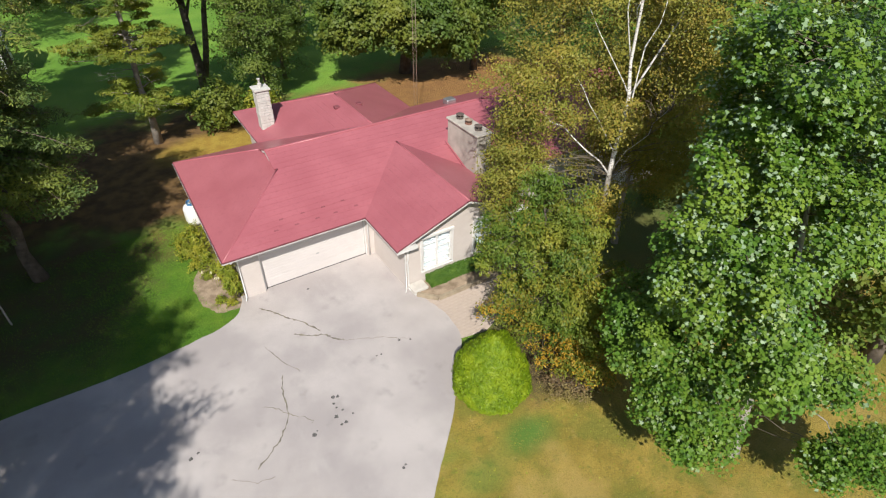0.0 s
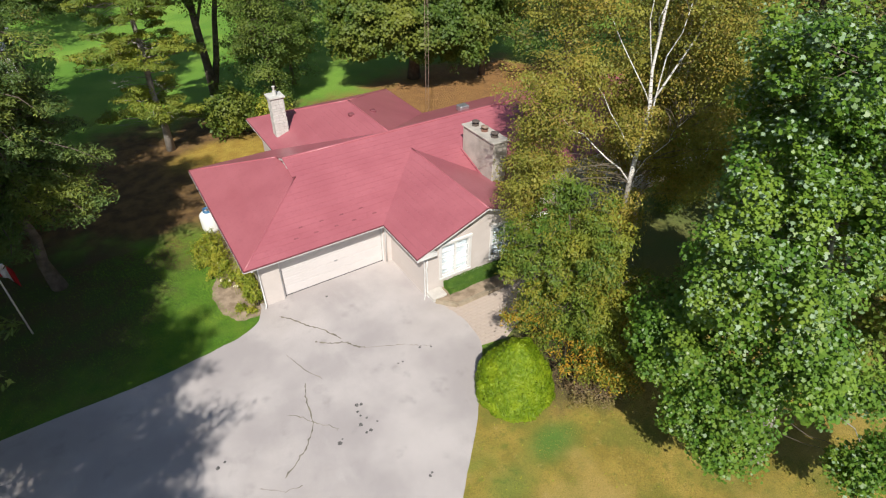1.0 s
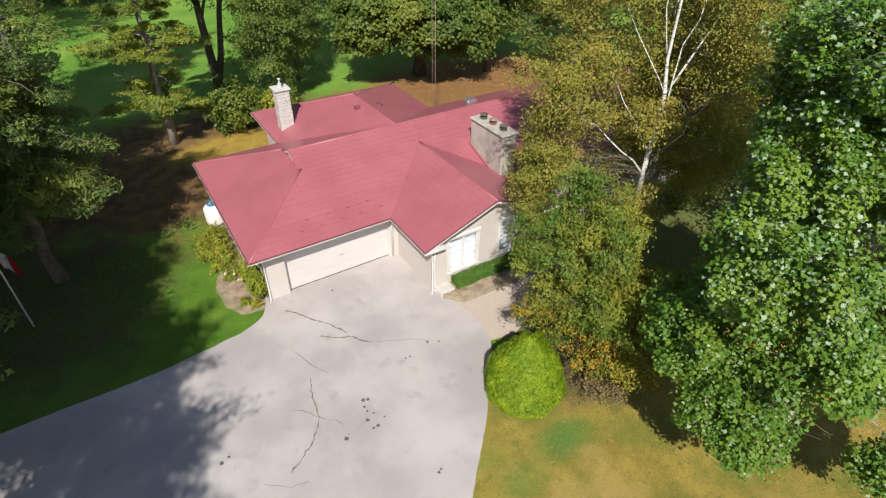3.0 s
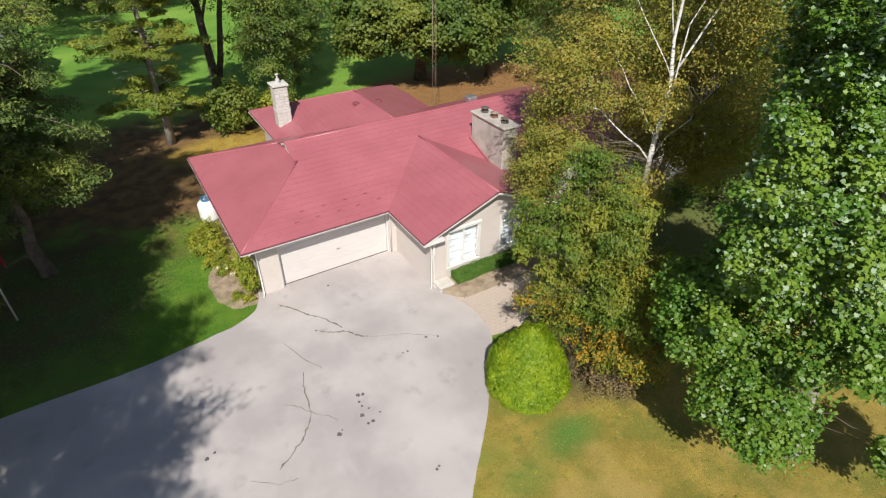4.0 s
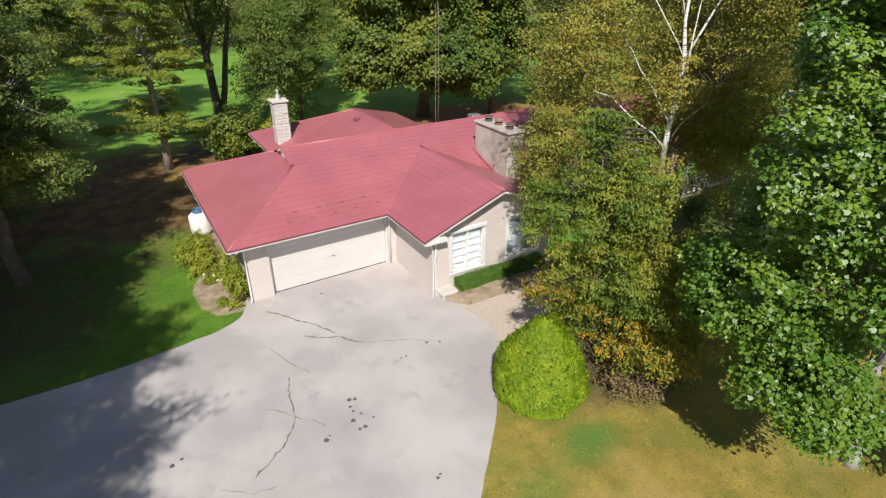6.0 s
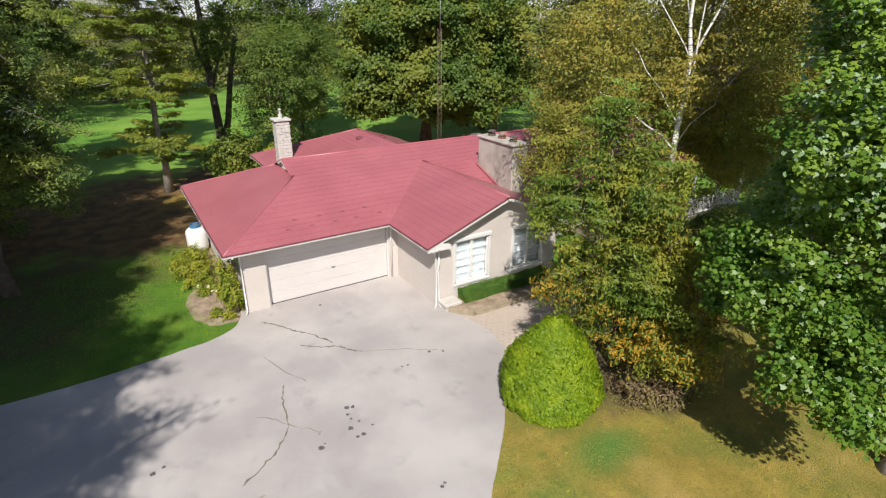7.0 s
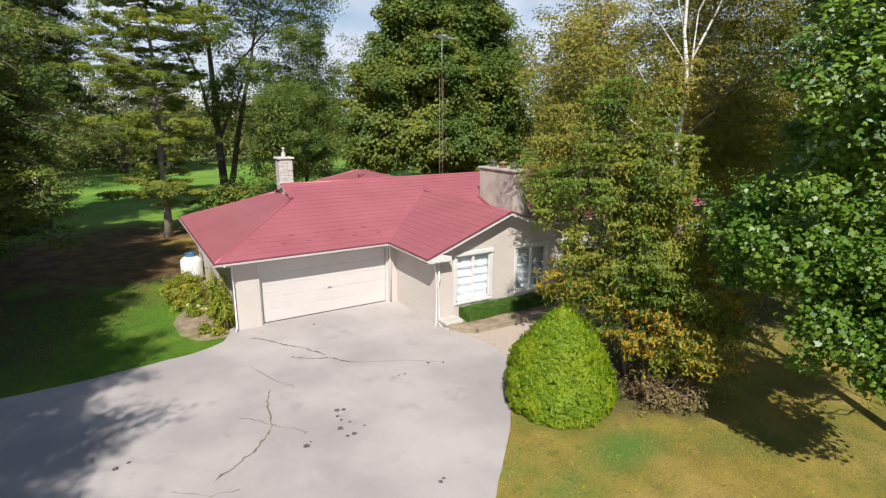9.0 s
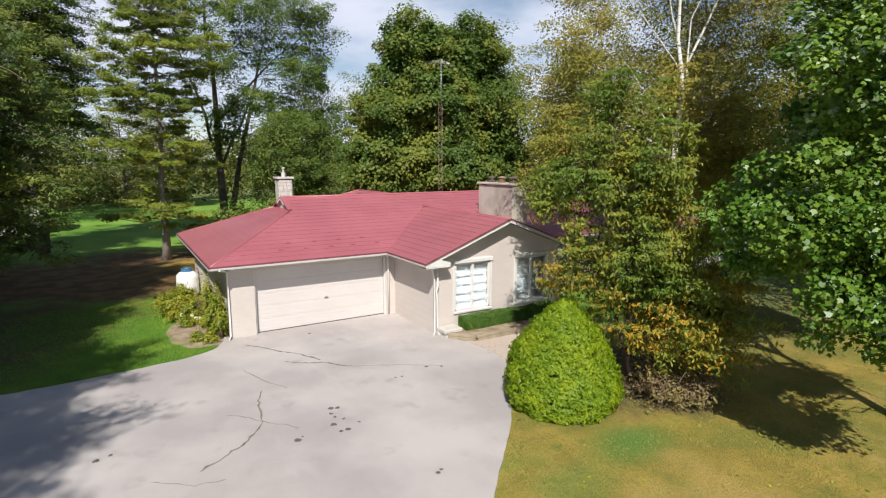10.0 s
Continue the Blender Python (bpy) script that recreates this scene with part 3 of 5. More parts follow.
CRACKS = [
    ([(2.19, 18.09), (2.68, 17.47), (3.1, 16.83), (3.52, 16.27), (3.87, 15.49)], 0.050),
    ([(2.93, 15.92), (3.33, 15.54), (3.89, 15.26), (4.18, 14.87), (4.49, 14.53)], 0.048),
    ([(4.49, 14.53), (5.53, 14.06), (6.2, 13.65), (6.79, 13.22)], 0.013),
    ([(1.7, 15.84), (1.87, 15.3), (2.05, 14.76), (2.46, 13.93)], 0.018),
    ([(1.82, 14.12), (1.59, 13.42), (1.44, 12.37), (1.01, 11.7), (0.61, 11.34), (-0.09, 10.87)], 0.034),
    ([(0.8, 13.1), (1.21, 12.73), (1.44, 12.37), (1.91, 11.86), (2.05, 11.59)], 0.018),
    ([(-0.9, 10.95), (-0.3, 10.5), (0.3, 10.3)], 0.013),
]
rng = np.random.default_rng(11)
for pts, w in CRACKS:
    part("crack", ribbon(pts, w * 0.7, 0.034, rng), CRACK, driveway, "dark weathered crack")


def blot(x, y, r, rng, z=0.034):
    bm = bmesh.new()
    n = 20
    ring = [bm.verts.new((x + r * (0.65 + 0.6 * rng.random()) * math.cos(6.283 * k / n), y + r * (0.65 + 0.6 * rng.random()) * math.sin(6.283 * k / n), z)) for k in range(n)]
    c = bm.verts.new((x, y, z + 0.003))
    for k in range(n):
        bm.faces.new((ring[k], ring[(k + 1) % n], c))
    return bm


for x, y, r in ((1.89, 11.10, 0.10), (3.02, 12.21, 0.09), (3.17, 12.15, 0.08), (2.93, 11.93, 0.06), (2.95, 11.73, 0.05), (3.09, 11.53, 0.06), (2.80, 11.39, 0.10), (2.83, 11.0, 0.06), (3.0, 11.0, 0.08), (3.34, 11.21, 0.05), (2.02, 11.2, 0.04), (3.84, 8.49, 0.07), (3.95, 8.55, 0.05), (5.22, 13.12, 0.05), (5.41, 13.11, 0.05), (6.35, 13.4, 0.07), (6.75, 13.2, 0.06), (-1.8, 12.35, 0.09), (-1.55, 12.45, 0.06), (4.4, 18.2, 0.07)):
    part("stain", blot(x, y, r * 0.8, rng), OIL, driveway, "dark oil stain")

# ---- house ----
EAVE, PITCH = 2.62, 0.379
X0, X1 = 1.34, 27.0
Y0, Y1 = 18.40, 28.04
YR = (Y0 + Y1) / 2
RIDGE = EAVE + PITCH * (YR - Y0)
GX0, GX1, GY = 7.50, 14.46, 15.43
GR = (GX0 + GX1) / 2
GRIDGE = EAVE + PITCH * (GR - GX0)
WX0, WX1, WY = 5.70, 15.20, 32.90
WR = (WX0 + WX1) / 2
WRIDGE = EAVE + PITCH * (WR - WX0)
house = thing("house", (8.0, 21.0, 0.0), "single-storey cream brick bungalow with a red metal tile roof", "house")

WT = 0.25
for args, lab in (
    ((1.96, 2.80, 19.00, 19.00 + WT, 0, 2.75), ""),
    ((2.80, 7.72, 19.00, 19.00 + WT, 2.28, 2.75), ""),
    ((7.72, 8.10, 19.00, 19.00 + WT, 0, 2.75), ""),
    ((1.96, 1.96 + WT, 19.25, 27.44, 0, 2.75), ""),
    ((1.96, 26.4, 27.44, 27.44 + WT, 0, 2.75), ""),
    ((8.10, 8.10 + WT, 15.90, 19.25, 0, 2.75), ""),
    ((13.86 - WT, 13.86, 15.90, 19.25, 0, 2.75), ""),
    ((13.86, 26.4, 19.00, 19.00 + WT, 0, 2.75), ""),
    ((26.4 - WT, 26.4, 19.25, 27.44, 0, 2.75), ""),
    ((6.3, 6.3 + WT, 27.69, 32.3, 0, 2.75), ""),
    ((14.6 - WT, 14.6, 27.69, 32.3, 0, 2.75), ""),
    ((6.3, 14.6, 32.3, 32.3 + WT, 0, 2.75), ""),
):
    part("wall", box(*args), WALL, house)

# front gable wall with two window openings
WIN = ((8.92, 10.42, 0.72, 2.42), (11.62, 13.10, 0.72, 2.42))
xs = [8.35, WIN[0][0], WIN[0][1], WIN[1][0], WIN[1][1], 13.61]
for a, b in ((0, 1), (2, 3), (4, 5)):
    part("wall", box(xs[a], xs[b], 15.90, 16.15, 0, 2.75), WALL, house)
for a, b, z0, z1 in WIN:
    part("wall", box(a, b, 15.90, 16.15, 0, z0), WALL, house)
    part("wall", box(a, b, 15.90, 16.15, z1, 2.75), WALL, house)
part("gable_wall", solid([(8.10, 15.90, 2.75), (13.86, 15.90, 2.75), (GR, 15.90, GRIDGE - 0.12)], (0, 0.25, 0)), WALL, house)
part("garage_floor", box(2.3, 8.0, 19.3, 27.3, 0.002, 0.035), CONCRETE, house)


def clip(poly, s0, s1):
    """The part of a convex polygon of (u, s) between two heights of s."""
    for keep, lim in ((1, s0), (-1, s1)):
        out = []
        for i, p in enumerate(poly):
            q = poly[(i + 1) % len(poly)]
            dp, dq = keep * (p[1] - lim), keep * (q[1] - lim)
            if dp >= 0:
                out.append(p)
            if (dp > 0 > dq) or (dp < 0 < dq):
                f = dp / (dp - dq)
                out.append((p[0] + (q[0] - p[0]) * f, p[1] + (q[1] - p[1]) * f))
        poly = out
        if len(poly) < 3:
            return []
    return poly


roof = part("roof", solid([(X0 + 0.1, Y0 + 0.1, EAVE - 0.02), (X1 - 0.1, Y0 + 0.1, EAVE - 0.02), (X1 - 0.1, YR, RIDGE - 0.03)], (0, 0.01, 0)), ROOF, house, "red metal tile roof in long courses")
COURSE = 0.30


def slope(points, eave_a, eave_b, lip=0.011):
    """A roof slope in overlapping courses. points: its corners; the eave runs from a to b, and the slope rises to its left."""
    a, b = Vector(eave_a), Vector(eave_b)
    u = (b - a).normalized()
    pts = [Vector(p) for p in points]
    n = None
    for i in range(1, len(pts) - 1):
        c = (pts[i] - pts[0]).cross(pts[i + 1] - pts[0])
        if c.length > 1e-6:
            n = c.normalized()
            break
    if n.z < 0:
        n = -n
    s = n.cross(u)
    if s.z < 0:
        s = -s
    poly = [((p - a).dot(u), (p - a).dot(s)) for p in pts]
    top = max(p[1] for p in poly)
    count = int(math.ceil(top / COURSE - 0.05))
    for k in range(count):
        piece = clip(poly, k * COURSE, min(top, (k + 1) * COURSE + 0.02))
        if not piece:
            continue
        lo = k * COURSE
        bm = bmesh.new()
        up, dn = [], []
        for pu, ps in piece:
            f = (ps - lo) / COURSE
            p = a + u * pu + s * ps
            up.append(bm.verts.new(p + n * (0.004 + lip * (1 - f))))
            dn.append(bm.verts.new(p - n * 0.012))
        bm.faces.new(up)
        bm.faces.new(dn[::-1])
        for i in range(len(up)):
            j = (i + 1) % len(up)
            bm.faces.new((up[j], up[i], dn[i], dn[j]))
        bmesh.ops.recalc_face_normals(bm, faces=bm.faces)
        part("roof_course", bm, ROOF, roof)


GAB = 5.02
hz = EAVE + PITCH * (GAB - X0)
hy0, hy1 = Y0 + (GAB - X0), Y1 - (GAB - X0)
# main front slope, left of the gablet joined by the hip
slope([(X0, Y0, EAVE), (X1, Y0, EAVE), (X1, YR, RIDGE), (GAB, YR, RIDGE), (GAB, hy0, hz)], (X0, Y0, EAVE), (X1, Y0, EAVE), 0.010)
slope([(X1, Y1, EAVE), (X0, Y1, EAVE), (GAB, hy1, hz), (GAB, YR, RIDGE), (X1, YR, RIDGE)], (X1, Y1, EAVE), (X0, Y1, EAVE))
slope([(X0, Y1, EAVE), (X0, Y0, EAVE), (GAB, hy0, hz), (GAB, hy1, hz)], (X0, Y1, EAVE), (X0, Y0, EAVE), 0.004)
# front gable
gv = Y0 + (GRIDGE - EAVE) / PITCH
slope([(GX0, Y0, EAVE), (GX0, GY, EAVE), (GR, GY, GRIDGE), (GR, gv, GRIDGE)], (GX0, Y0, EAVE), (GX0, GY, EAVE))
slope([(GX1, GY, EAVE), (GX1, Y0, EAVE), (GR, gv, GRIDGE), (GR, GY, GRIDGE)], (GX1, GY, EAVE), (GX1, Y0, EAVE))
# rear wing with a hipped end
wv = Y1 - (WRIDGE - EAVE) / PITCH
wh = WY - (WRIDGE - EAVE) / PITCH
slope([(WX0, WY, EAVE), (WX0, Y1, EAVE), (WR, wv, WRIDGE), (WR, wh, WRIDGE)], (WX0, WY, EAVE), (WX0, Y1, EAVE))
slope([(WX1, Y1, EAVE), (WX1, WY, EAVE), (WR, wh, WRIDGE), (WR, wv, WRIDGE)], (WX1, Y1, EAVE), (WX1, WY, EAVE))
slope([(WX1, WY, EAVE), (WX0, WY, EAVE), (WR, wh, WRIDGE)], (WX1, WY, EAVE), (WX0, WY, EAVE))


def cap(a, b, r=0.07):
    a, b = Vector(a), Vector(b)
    return link("ridge_cap", tubes([[(a + (b - a) * (k / 6), r) for k in range(7)]], 8), ROOF, roof)


cap((GAB - 0.12, YR, RIDGE - 0.005), (X1, YR, RIDGE - 0.005))
cap((X0 + 0.02, Y0 + 0.02, EAVE), (GAB, hy0, hz), 0.045)
cap((X0 + 0.02, Y1 - 0.02, EAVE), (GAB, hy1, hz), 0.045)
cap((GR, GY, GRIDGE - 0.01), (GR, gv, GRIDGE - 0.01), 0.05)
cap((WR, wv, WRIDGE - 0.01), (WR, wh, WRIDGE - 0.01), 0.05)
cap((WX0 + 0.02, WY - 0.02, EAVE), (WR, wh, WRIDGE), 0.045)
cap((WX1 - 0.02, WY - 0.02, EAVE), (WR, wh, WRIDGE), 0.045)
# white gablet at the end of the ridge
part("gablet", solid([(GAB - 0.02, hy0 + 0.05, hz), (GAB - 0.02, hy1 - 0.05, hz), (GAB - 0.02, YR, RIDGE - 0.04)], (0.05, 0, 0)), WHITE, house, "small white gablet under the ridge end")
for y in (hy0, hy1):
    d = 1 if y < YR else -1
    ym, zm = YR + (y - YR) * 0.55, RIDGE + (hz - RIDGE) * 0.55
    part("barge_board", solid([(GAB - 0.14, ym, zm - 0.02), (GAB - 0.14, YR, RIDGE + 0.02), (GAB - 0.14, YR, RIDGE - 0.09), (GAB - 0.14, ym + d * 0.16, zm - 0.04)], (0.03, 0, 0)), WHITE, house)
    part("roof_overhang", solid([(GAB - 0.14, y, hz), (GAB + 0.02, y, hz), (GAB + 0.02, YR, RIDGE), (GAB - 0.14, YR, RIDGE)], (0, 0, 0.035)), ROOF, roof)


# fascias, soffits and gutters
def eave_trim(a, b, out):
    """A white fascia, gutter and soffit along an eave from a to b; out: the way that it faces."""
    (ax, ay), (bx, by), (ox, oy) = a, b, out
    z = EAVE
    flat = [(ax, ay), (bx, by)]
    part("fascia", solid([(x - ox * 0.02, y - oy * 0.02, z - 0.13) for x, y in flat] + [(x - ox * 0.02, y - oy * 0.02, z - 0.015) for x, y in flat[::-1]], (-ox * 0.025, -oy * 0.025, 0)), WHITE, house)
    prof = [(0.0, 0.0), (0.06, 0.02), (0.075, 0.075), (0.065, 0.075), (0.05, 0.03), (0.01, 0.012)]
    part("gutter", solid([(ax + ox * (p - 0.015), ay + oy * (p - 0.015), z - 0.115 + h) for p, h in prof], (bx - ax, by - ay, 0)), WHITE, house)
    part("drip_edge", solid([(ax + ox * 0.03, ay + oy * 0.03, z - 0.045), (bx + ox * 0.03, by + oy * 0.03, z - 0.045), (bx + ox * 0.03, by + oy * 0.03, z + 0.012), (ax + ox * 0.03, ay + oy * 0.03, z + 0.012)], (-ox * 0.04, -oy * 0.04, 0)), GUARD, house)
    part("soffit", solid([(ax - ox * 0.05, ay - oy * 0.05, z - 0.125), (bx - ox * 0.05, by - oy * 0.05, z - 0.125), (bx - ox * 0.62, by - oy * 0.62, z - 0.125), (ax - ox * 0.62, ay - oy * 0.62, z - 0.125)], (0, 0, 0.015)), WHITE, house)


eave_trim((X0, Y0), (GX0, Y0), (0, -1))
eave_trim((GX0, Y0), (GX0, GY), (-1, 0))
eave_trim((X0, Y1), (X0, Y0), (-1, 0))
eave_trim((WX0, Y1), (X0, Y1), (0, 1))
eave_trim((WX0, WY), (WX0, Y1), (-1, 0))
eave_trim((GX1, Y0), (X1, Y0), (0, -1))
eave_trim((GX1, GY), (GX1, Y0), (1, 0))
eave_trim((WX1, Y1), (WX1, WY), (1, 0))
eave_trim((X1, Y1), (WX1, Y1), (0, 1))
# raking boards of the front gable, with returned ends
for s in (-1, 1):
    ex = GX0 if s < 0 else GX1
    part("rake_board", solid([(ex, GY + 0.02, EAVE - 0.015), (GR, GY + 0.02, GRIDGE - 0.015), (GR, GY + 0.02, GRIDGE - 0.15), (ex, GY + 0.02, EAVE - 0.13)], (0, 0.03, 0)), WHITE, house)
    part("drip_edge", solid([(ex, GY - 0.01, EAVE - 0.03), (GR, GY - 0.01, GRIDGE - 0.03), (GR, GY - 0.01, GRIDGE + 0.02), (ex, GY - 0.01, EAVE + 0.02)], (0, 0.028, 0)), GUARD, house)
    part("rake_soffit", solid([(ex - s * 0.04, GY + 0.05, EAVE - 0.05), (GR, GY + 0.05, GRIDGE - 0.05), (GR, 15.9, GRIDGE - 0.05), (ex - s * 0.04, 15.9, EAVE - 0.05)], (0, 0, 0.02)), WHITE, house)
    part("cornice_return", solid([(ex, GY + 0.015, EAVE - 0.17), (ex - s * 0.95, GY + 0.015, EAVE - 0.17), (ex - s * 0.95, GY + 0.015, EAVE - 0.02), (ex - s * 0.5, GY + 0.015, EAVE + 0.12)], (0, 0.42, 0)), WHITE, house)

# garage door of five sections in a cream frame
door = part("garage_door", box(2.84, 7.70, 19.25, 19.27, 0.04, 2.30), DOOR_WHITE, house, "wide cream sectional garage door, closed")
for k in range(5):
    z0 = 0.05 + k * 0.448
    section = part("section", box(2.86, 7.68, 19.20, 19.25, z0, z0 + 0.4445, 0.003), DOOR_WHITE, door)
    for j in range(3):
        part("rib", box(2.90, 7.64, 19.1965, 19.201, z0 + 0.05 + j * 0.125, z0 + 0.14 + j * 0.125, 0.002), DOOR_WHITE, section)
part("handle", box(5.30, 5.44, 19.15, 19.197, 0.98, 1.02, 0.008), METAL, door, "small steel door handle")
for x0, x1, z0, z1 in ((2.79, 2.85, 0, 2.30), (7.69, 7.75, 0, 2.30), (2.79, 7.75, 2.28, 2.36)):
    part("door_frame", box(x0, x1, 19.06, 19.22, z0, z1, 0.005), WHITE, house)
part("door_seal", box(2.85, 7.69, 19.18, 19.23, 0.03, 0.05), DARK, door)


def window(x0, x1, z0, z1, y):
    w = part("window", box(x0 + 0.03, x1 - 0.03, y + 0.16, y + 0.17, z0 + 0.03, z1 - 0.03), CURTAIN, house, "white casement window with white curtains drawn")
    for a, b, c, d, n in ((x0, x0 + 0.07, z0, z1, "frame"), (x1 - 0.07, x1, z0, z1, "frame"), (x0, x1, z1 - 0.07, z1, "frame"), (x0, x1, z0, z0 + 0.07, "frame"), ((x0 + x1) / 2 - 0.05, (x0 + x1) / 2 + 0.05, z0 + 0.07, z1 - 0.07, "mullion")):
        part(n, box(a, b, y - 0.025, y + 0.06, c, d, 0.006), WHITE, w)
    rows = 5
    for s in range(2):
        a = x0 + 0.07 if s == 0 else (x0 + x1) / 2 + 0.05
        b = (x0 + x1) / 2 - 0.05 if s == 0 else x1 - 0.07
        h = (z1 - z0 - 0.14) / rows
        for r in range(rows):
            p = part("pane", box(a, b, y + 0.03, y + 0.036, z0 + 0.07 + r * h, z0 + 0.07 + (r + 1) * h), GLASS, w)
            p.visible_shadow = False
            if r:
                part("glazing_bar", box(a, b, y + 0.012, y + 0.05, z0 + 0.058 + r * h, z0 + 0.082 + r * h), WHITE, w)
    part("sill", box(x0 - 0.08, x1 + 0.08, y - 0.09, y - 0.003, z0 - 0.09, z0 - 0.005, 0.01), WHITE, w)
    part("head_board", solid([(x0 - 0.09, y - 0.004, z1 + 0.17), (x0 - 0.09, y - 0.10, z1 + 0.13), (x0 - 0.09, y - 0.10, z1 + 0.02), (x0 - 0.09, y - 0.004, z1 + 0.02)], (x1 - x0 + 0.18, 0, 0)), WHITE, w)
    for a in (x0 - 0.09, x1 + 0.004):
        part("side_trim", box(a, a + 0.085, y - 0.05, y - 0.003, z0 - 0.005, z1 + 0.02, 0.005), WHITE, w)


for a, b, z0, z1 in WIN:
    window(a, b, z0, z1, 15.93)

# downpipes
for pts, lab in (
    ([(1.62, 18.36, 2.50), (1.75, 18.75, 2.42), (1.93, 18.94, 2.32), (1.93, 18.94, 0.12), (1.88, 18.80, 0.05)], ""),
    ([(7.66, 15.55, 2.50), (7.9, 15.72, 2.40), (8.05, 15.84, 2.0), (8.05, 15.84, 0.10), (7.95, 15.70, 0.05)], ""),
    ([(7.62, 18.5, 2.50), (7.75, 18.93, 2.40), (7.80, 18.95, 2.2), (7.80, 18.95, 0.10)], ""),
    ([(8.17, 15.84, 2.46), (8.17, 15.80, 1.75), (8.13, 15.84, 1.55), (8.17, 15.84, 1.35), (8.17, 15.84, 0.10), (8.20, 15.72, 0.05)], ""),
):
    link("downpipe", pipe(pts, 0.036), WHITE, house)


# chimneys
def chimney_flues(parent, spots, z, r=0.14, h=0.30):
    for n, (x, y) in enumerate(spots):
        f = part("flue", lathe([(r, -0.05), (r, h), (r * 0.75, h), (r * 0.75, h - 0.15), (0.01, h - 0.16)], (x, y, z), 14), (SOOT, CLAY, SOOT)[n % 3], parent, smooth=False)
        for k in range(3):
            a = 2.1 * k
            part("cowl_leg", box(x + r * 0.8 * math.cos(a) - 0.012, x + r * 0.8 * math.cos(a) + 0.012, y + r * 0.8 * math.sin(a) - 0.012, y + r * 0.8 * math.sin(a) + 0.012, z + h - 0.02, z + h + 0.10), RUST, parent)
        part("cowl", lathe([(r * 1.15, 0.10), (r * 1.15, 0.13), (r * 0.3, 0.19)], (x, y, z + h), 14), (SOOT, RUST, SOOT)[n % 3], parent)


ch1 = part("chimney", box(13.40, 14.22, 18.42, 20.95, 2.3, 4.93, 0.02), STUCCO, house, "long stained stucco chimney with a stone cap")
part("cap", box(13.33, 14.29, 18.35, 21.02, 4.94, 5.03, 0.02), STUCCO, ch1)
chimney_flues(ch1, [(13.82, 20.5), (13.82, 19.75), (13.82, 18.95)], 5.03, 0.17, 0.10)
part("flashing", solid([(13.33, 18.34, 2.66), (13.33, 21.02, 3.665), (13.33, 21.02, 3.72), (13.33, 18.34, 2.72)], (0.06, 0, 0)), ROOF, ch1)

ch2 = part("chimney", box(6.35, 7.00, 28.90, 29.55, 2.4, 5.05, 0.015), MORTAR, house, "square chimney of pale stone blocks")
rng = np.random.default_rng(3)
z = 2.75
while z < 4.98:
    h = 0.08 + 0.15 * rng.random()
    h = min(h, 5.04 - z)
    for face in range(4):
        a = 0.0
        while a < 0.66:
            w = min(0.66 - a, 0.14 + 0.34 * rng.random())
            if 0.66 - a - w < 0.08:
                w = 0.66 - a
            d = 0.014 + 0.035 * rng.random()
            g = 0.008
            if face == 0:
                b = (6.345 + a + g, 6.345 + a + w - g, 28.90 - d, 28.91)
            elif face == 1:
                b = (6.345 + a + g, 6.345 + a + w - g, 29.54, 29.55 + d)
            elif face == 2:
                b = (6.35 - d, 6.36, 28.895 + a + g, 28.895 + a + w - g)
            else:
                b = (6.99, 7.00 + d, 28.895 + a + g, 28.895 + a + w - g)
            part("stone", box(*b, z + g, z + h - g), STONE, ch2)
            a += w
    z += h
part("cap", box(6.24, 7.11, 28.79, 29.66, 5.05, 5.15, 0.015), STONE, ch2)
part("flue", lathe([(0.11, 0.0), (0.11, 0.22), (0.05, 0.24), (0.05, 0.42), (0.09, 0.43), (0.09, 0.47), (0.02, 0.50)], (6.68, 29.22, 5.15), 12), STONE, ch2)

# snow guards in two rows above the garage eave, and roof vents on the rear wing
rng = np.random.default_rng(8)
SNOW_GUARDS = ((3.78, 0.65), (4.67, 0.65), (5.59, 0.65), (6.42, 0.65), (7.42, 0.68), (4.17, 1.1), (5.11, 1.1), (6.04, 1.1), (6.97, 1.12))
for x, up in SNOW_GUARDS:
    y = Y0 + up
    zz = EAVE + PITCH * up + 0.012
    part("snow_guard", solid([(x - 0.10, y - 0.015, zz - 0.004), (x - 0.07, y, zz + 0.018), (x + 0.07, y, zz + 0.018), (x + 0.10, y - 0.015, zz - 0.004)], (0, 0.04, 0.015)), SNOW_GUARD, roof)
for x, y in ((9.9, 26.6), (11.2, 26.6)):
    zz = EAVE + PITCH * (min(x - WX0, WX1 - x)) + 0.02
    part("roof_vent", box(x - 0.15, x + 0.15, y - 0.15, y + 0.15, zz - 0.05, zz + 0.10, 0.03), GUARD, roof)
zz = EAVE + PITCH * (Y1 - 24.6)
part("roof_vent", box(15.6, 16.2, 24.4, 24.9, zz - 0.05, zz + 0.28, 0.04), METAL, roof)

# ---- beds, walk and garden ----
bed = tagged(part("garden_bed", solid([(p.x + 0.10 * noise.noise(Vector((p.x * 3, p.y * 3, 1))) + 0.07 * noise.noise(Vector((p.x * 11, p.y * 11, 3))), p.y + 0.10 * noise.noise(Vector((p.x * 3, p.y * 3, 5))) + 0.07 * noise.noise(Vector((p.x * 11, p.y * 11, 8))), 0.0) for p in smooth_line([(1.95, 18.95), (1.45, 18.60), (0.75, 18.75), (0.28, 19.5), (0.12, 20.6), (0.35, 21.6), (1.0, 22.8), (1.3, 24.6), (1.5, 25.6), (1.95, 25.6), (1.95, 18.95)], 14)[:-1]], (0, 0, 0.012)), MULCH, None), "dry mulch bed along the garage side wall", "garden bed", kind="structure")
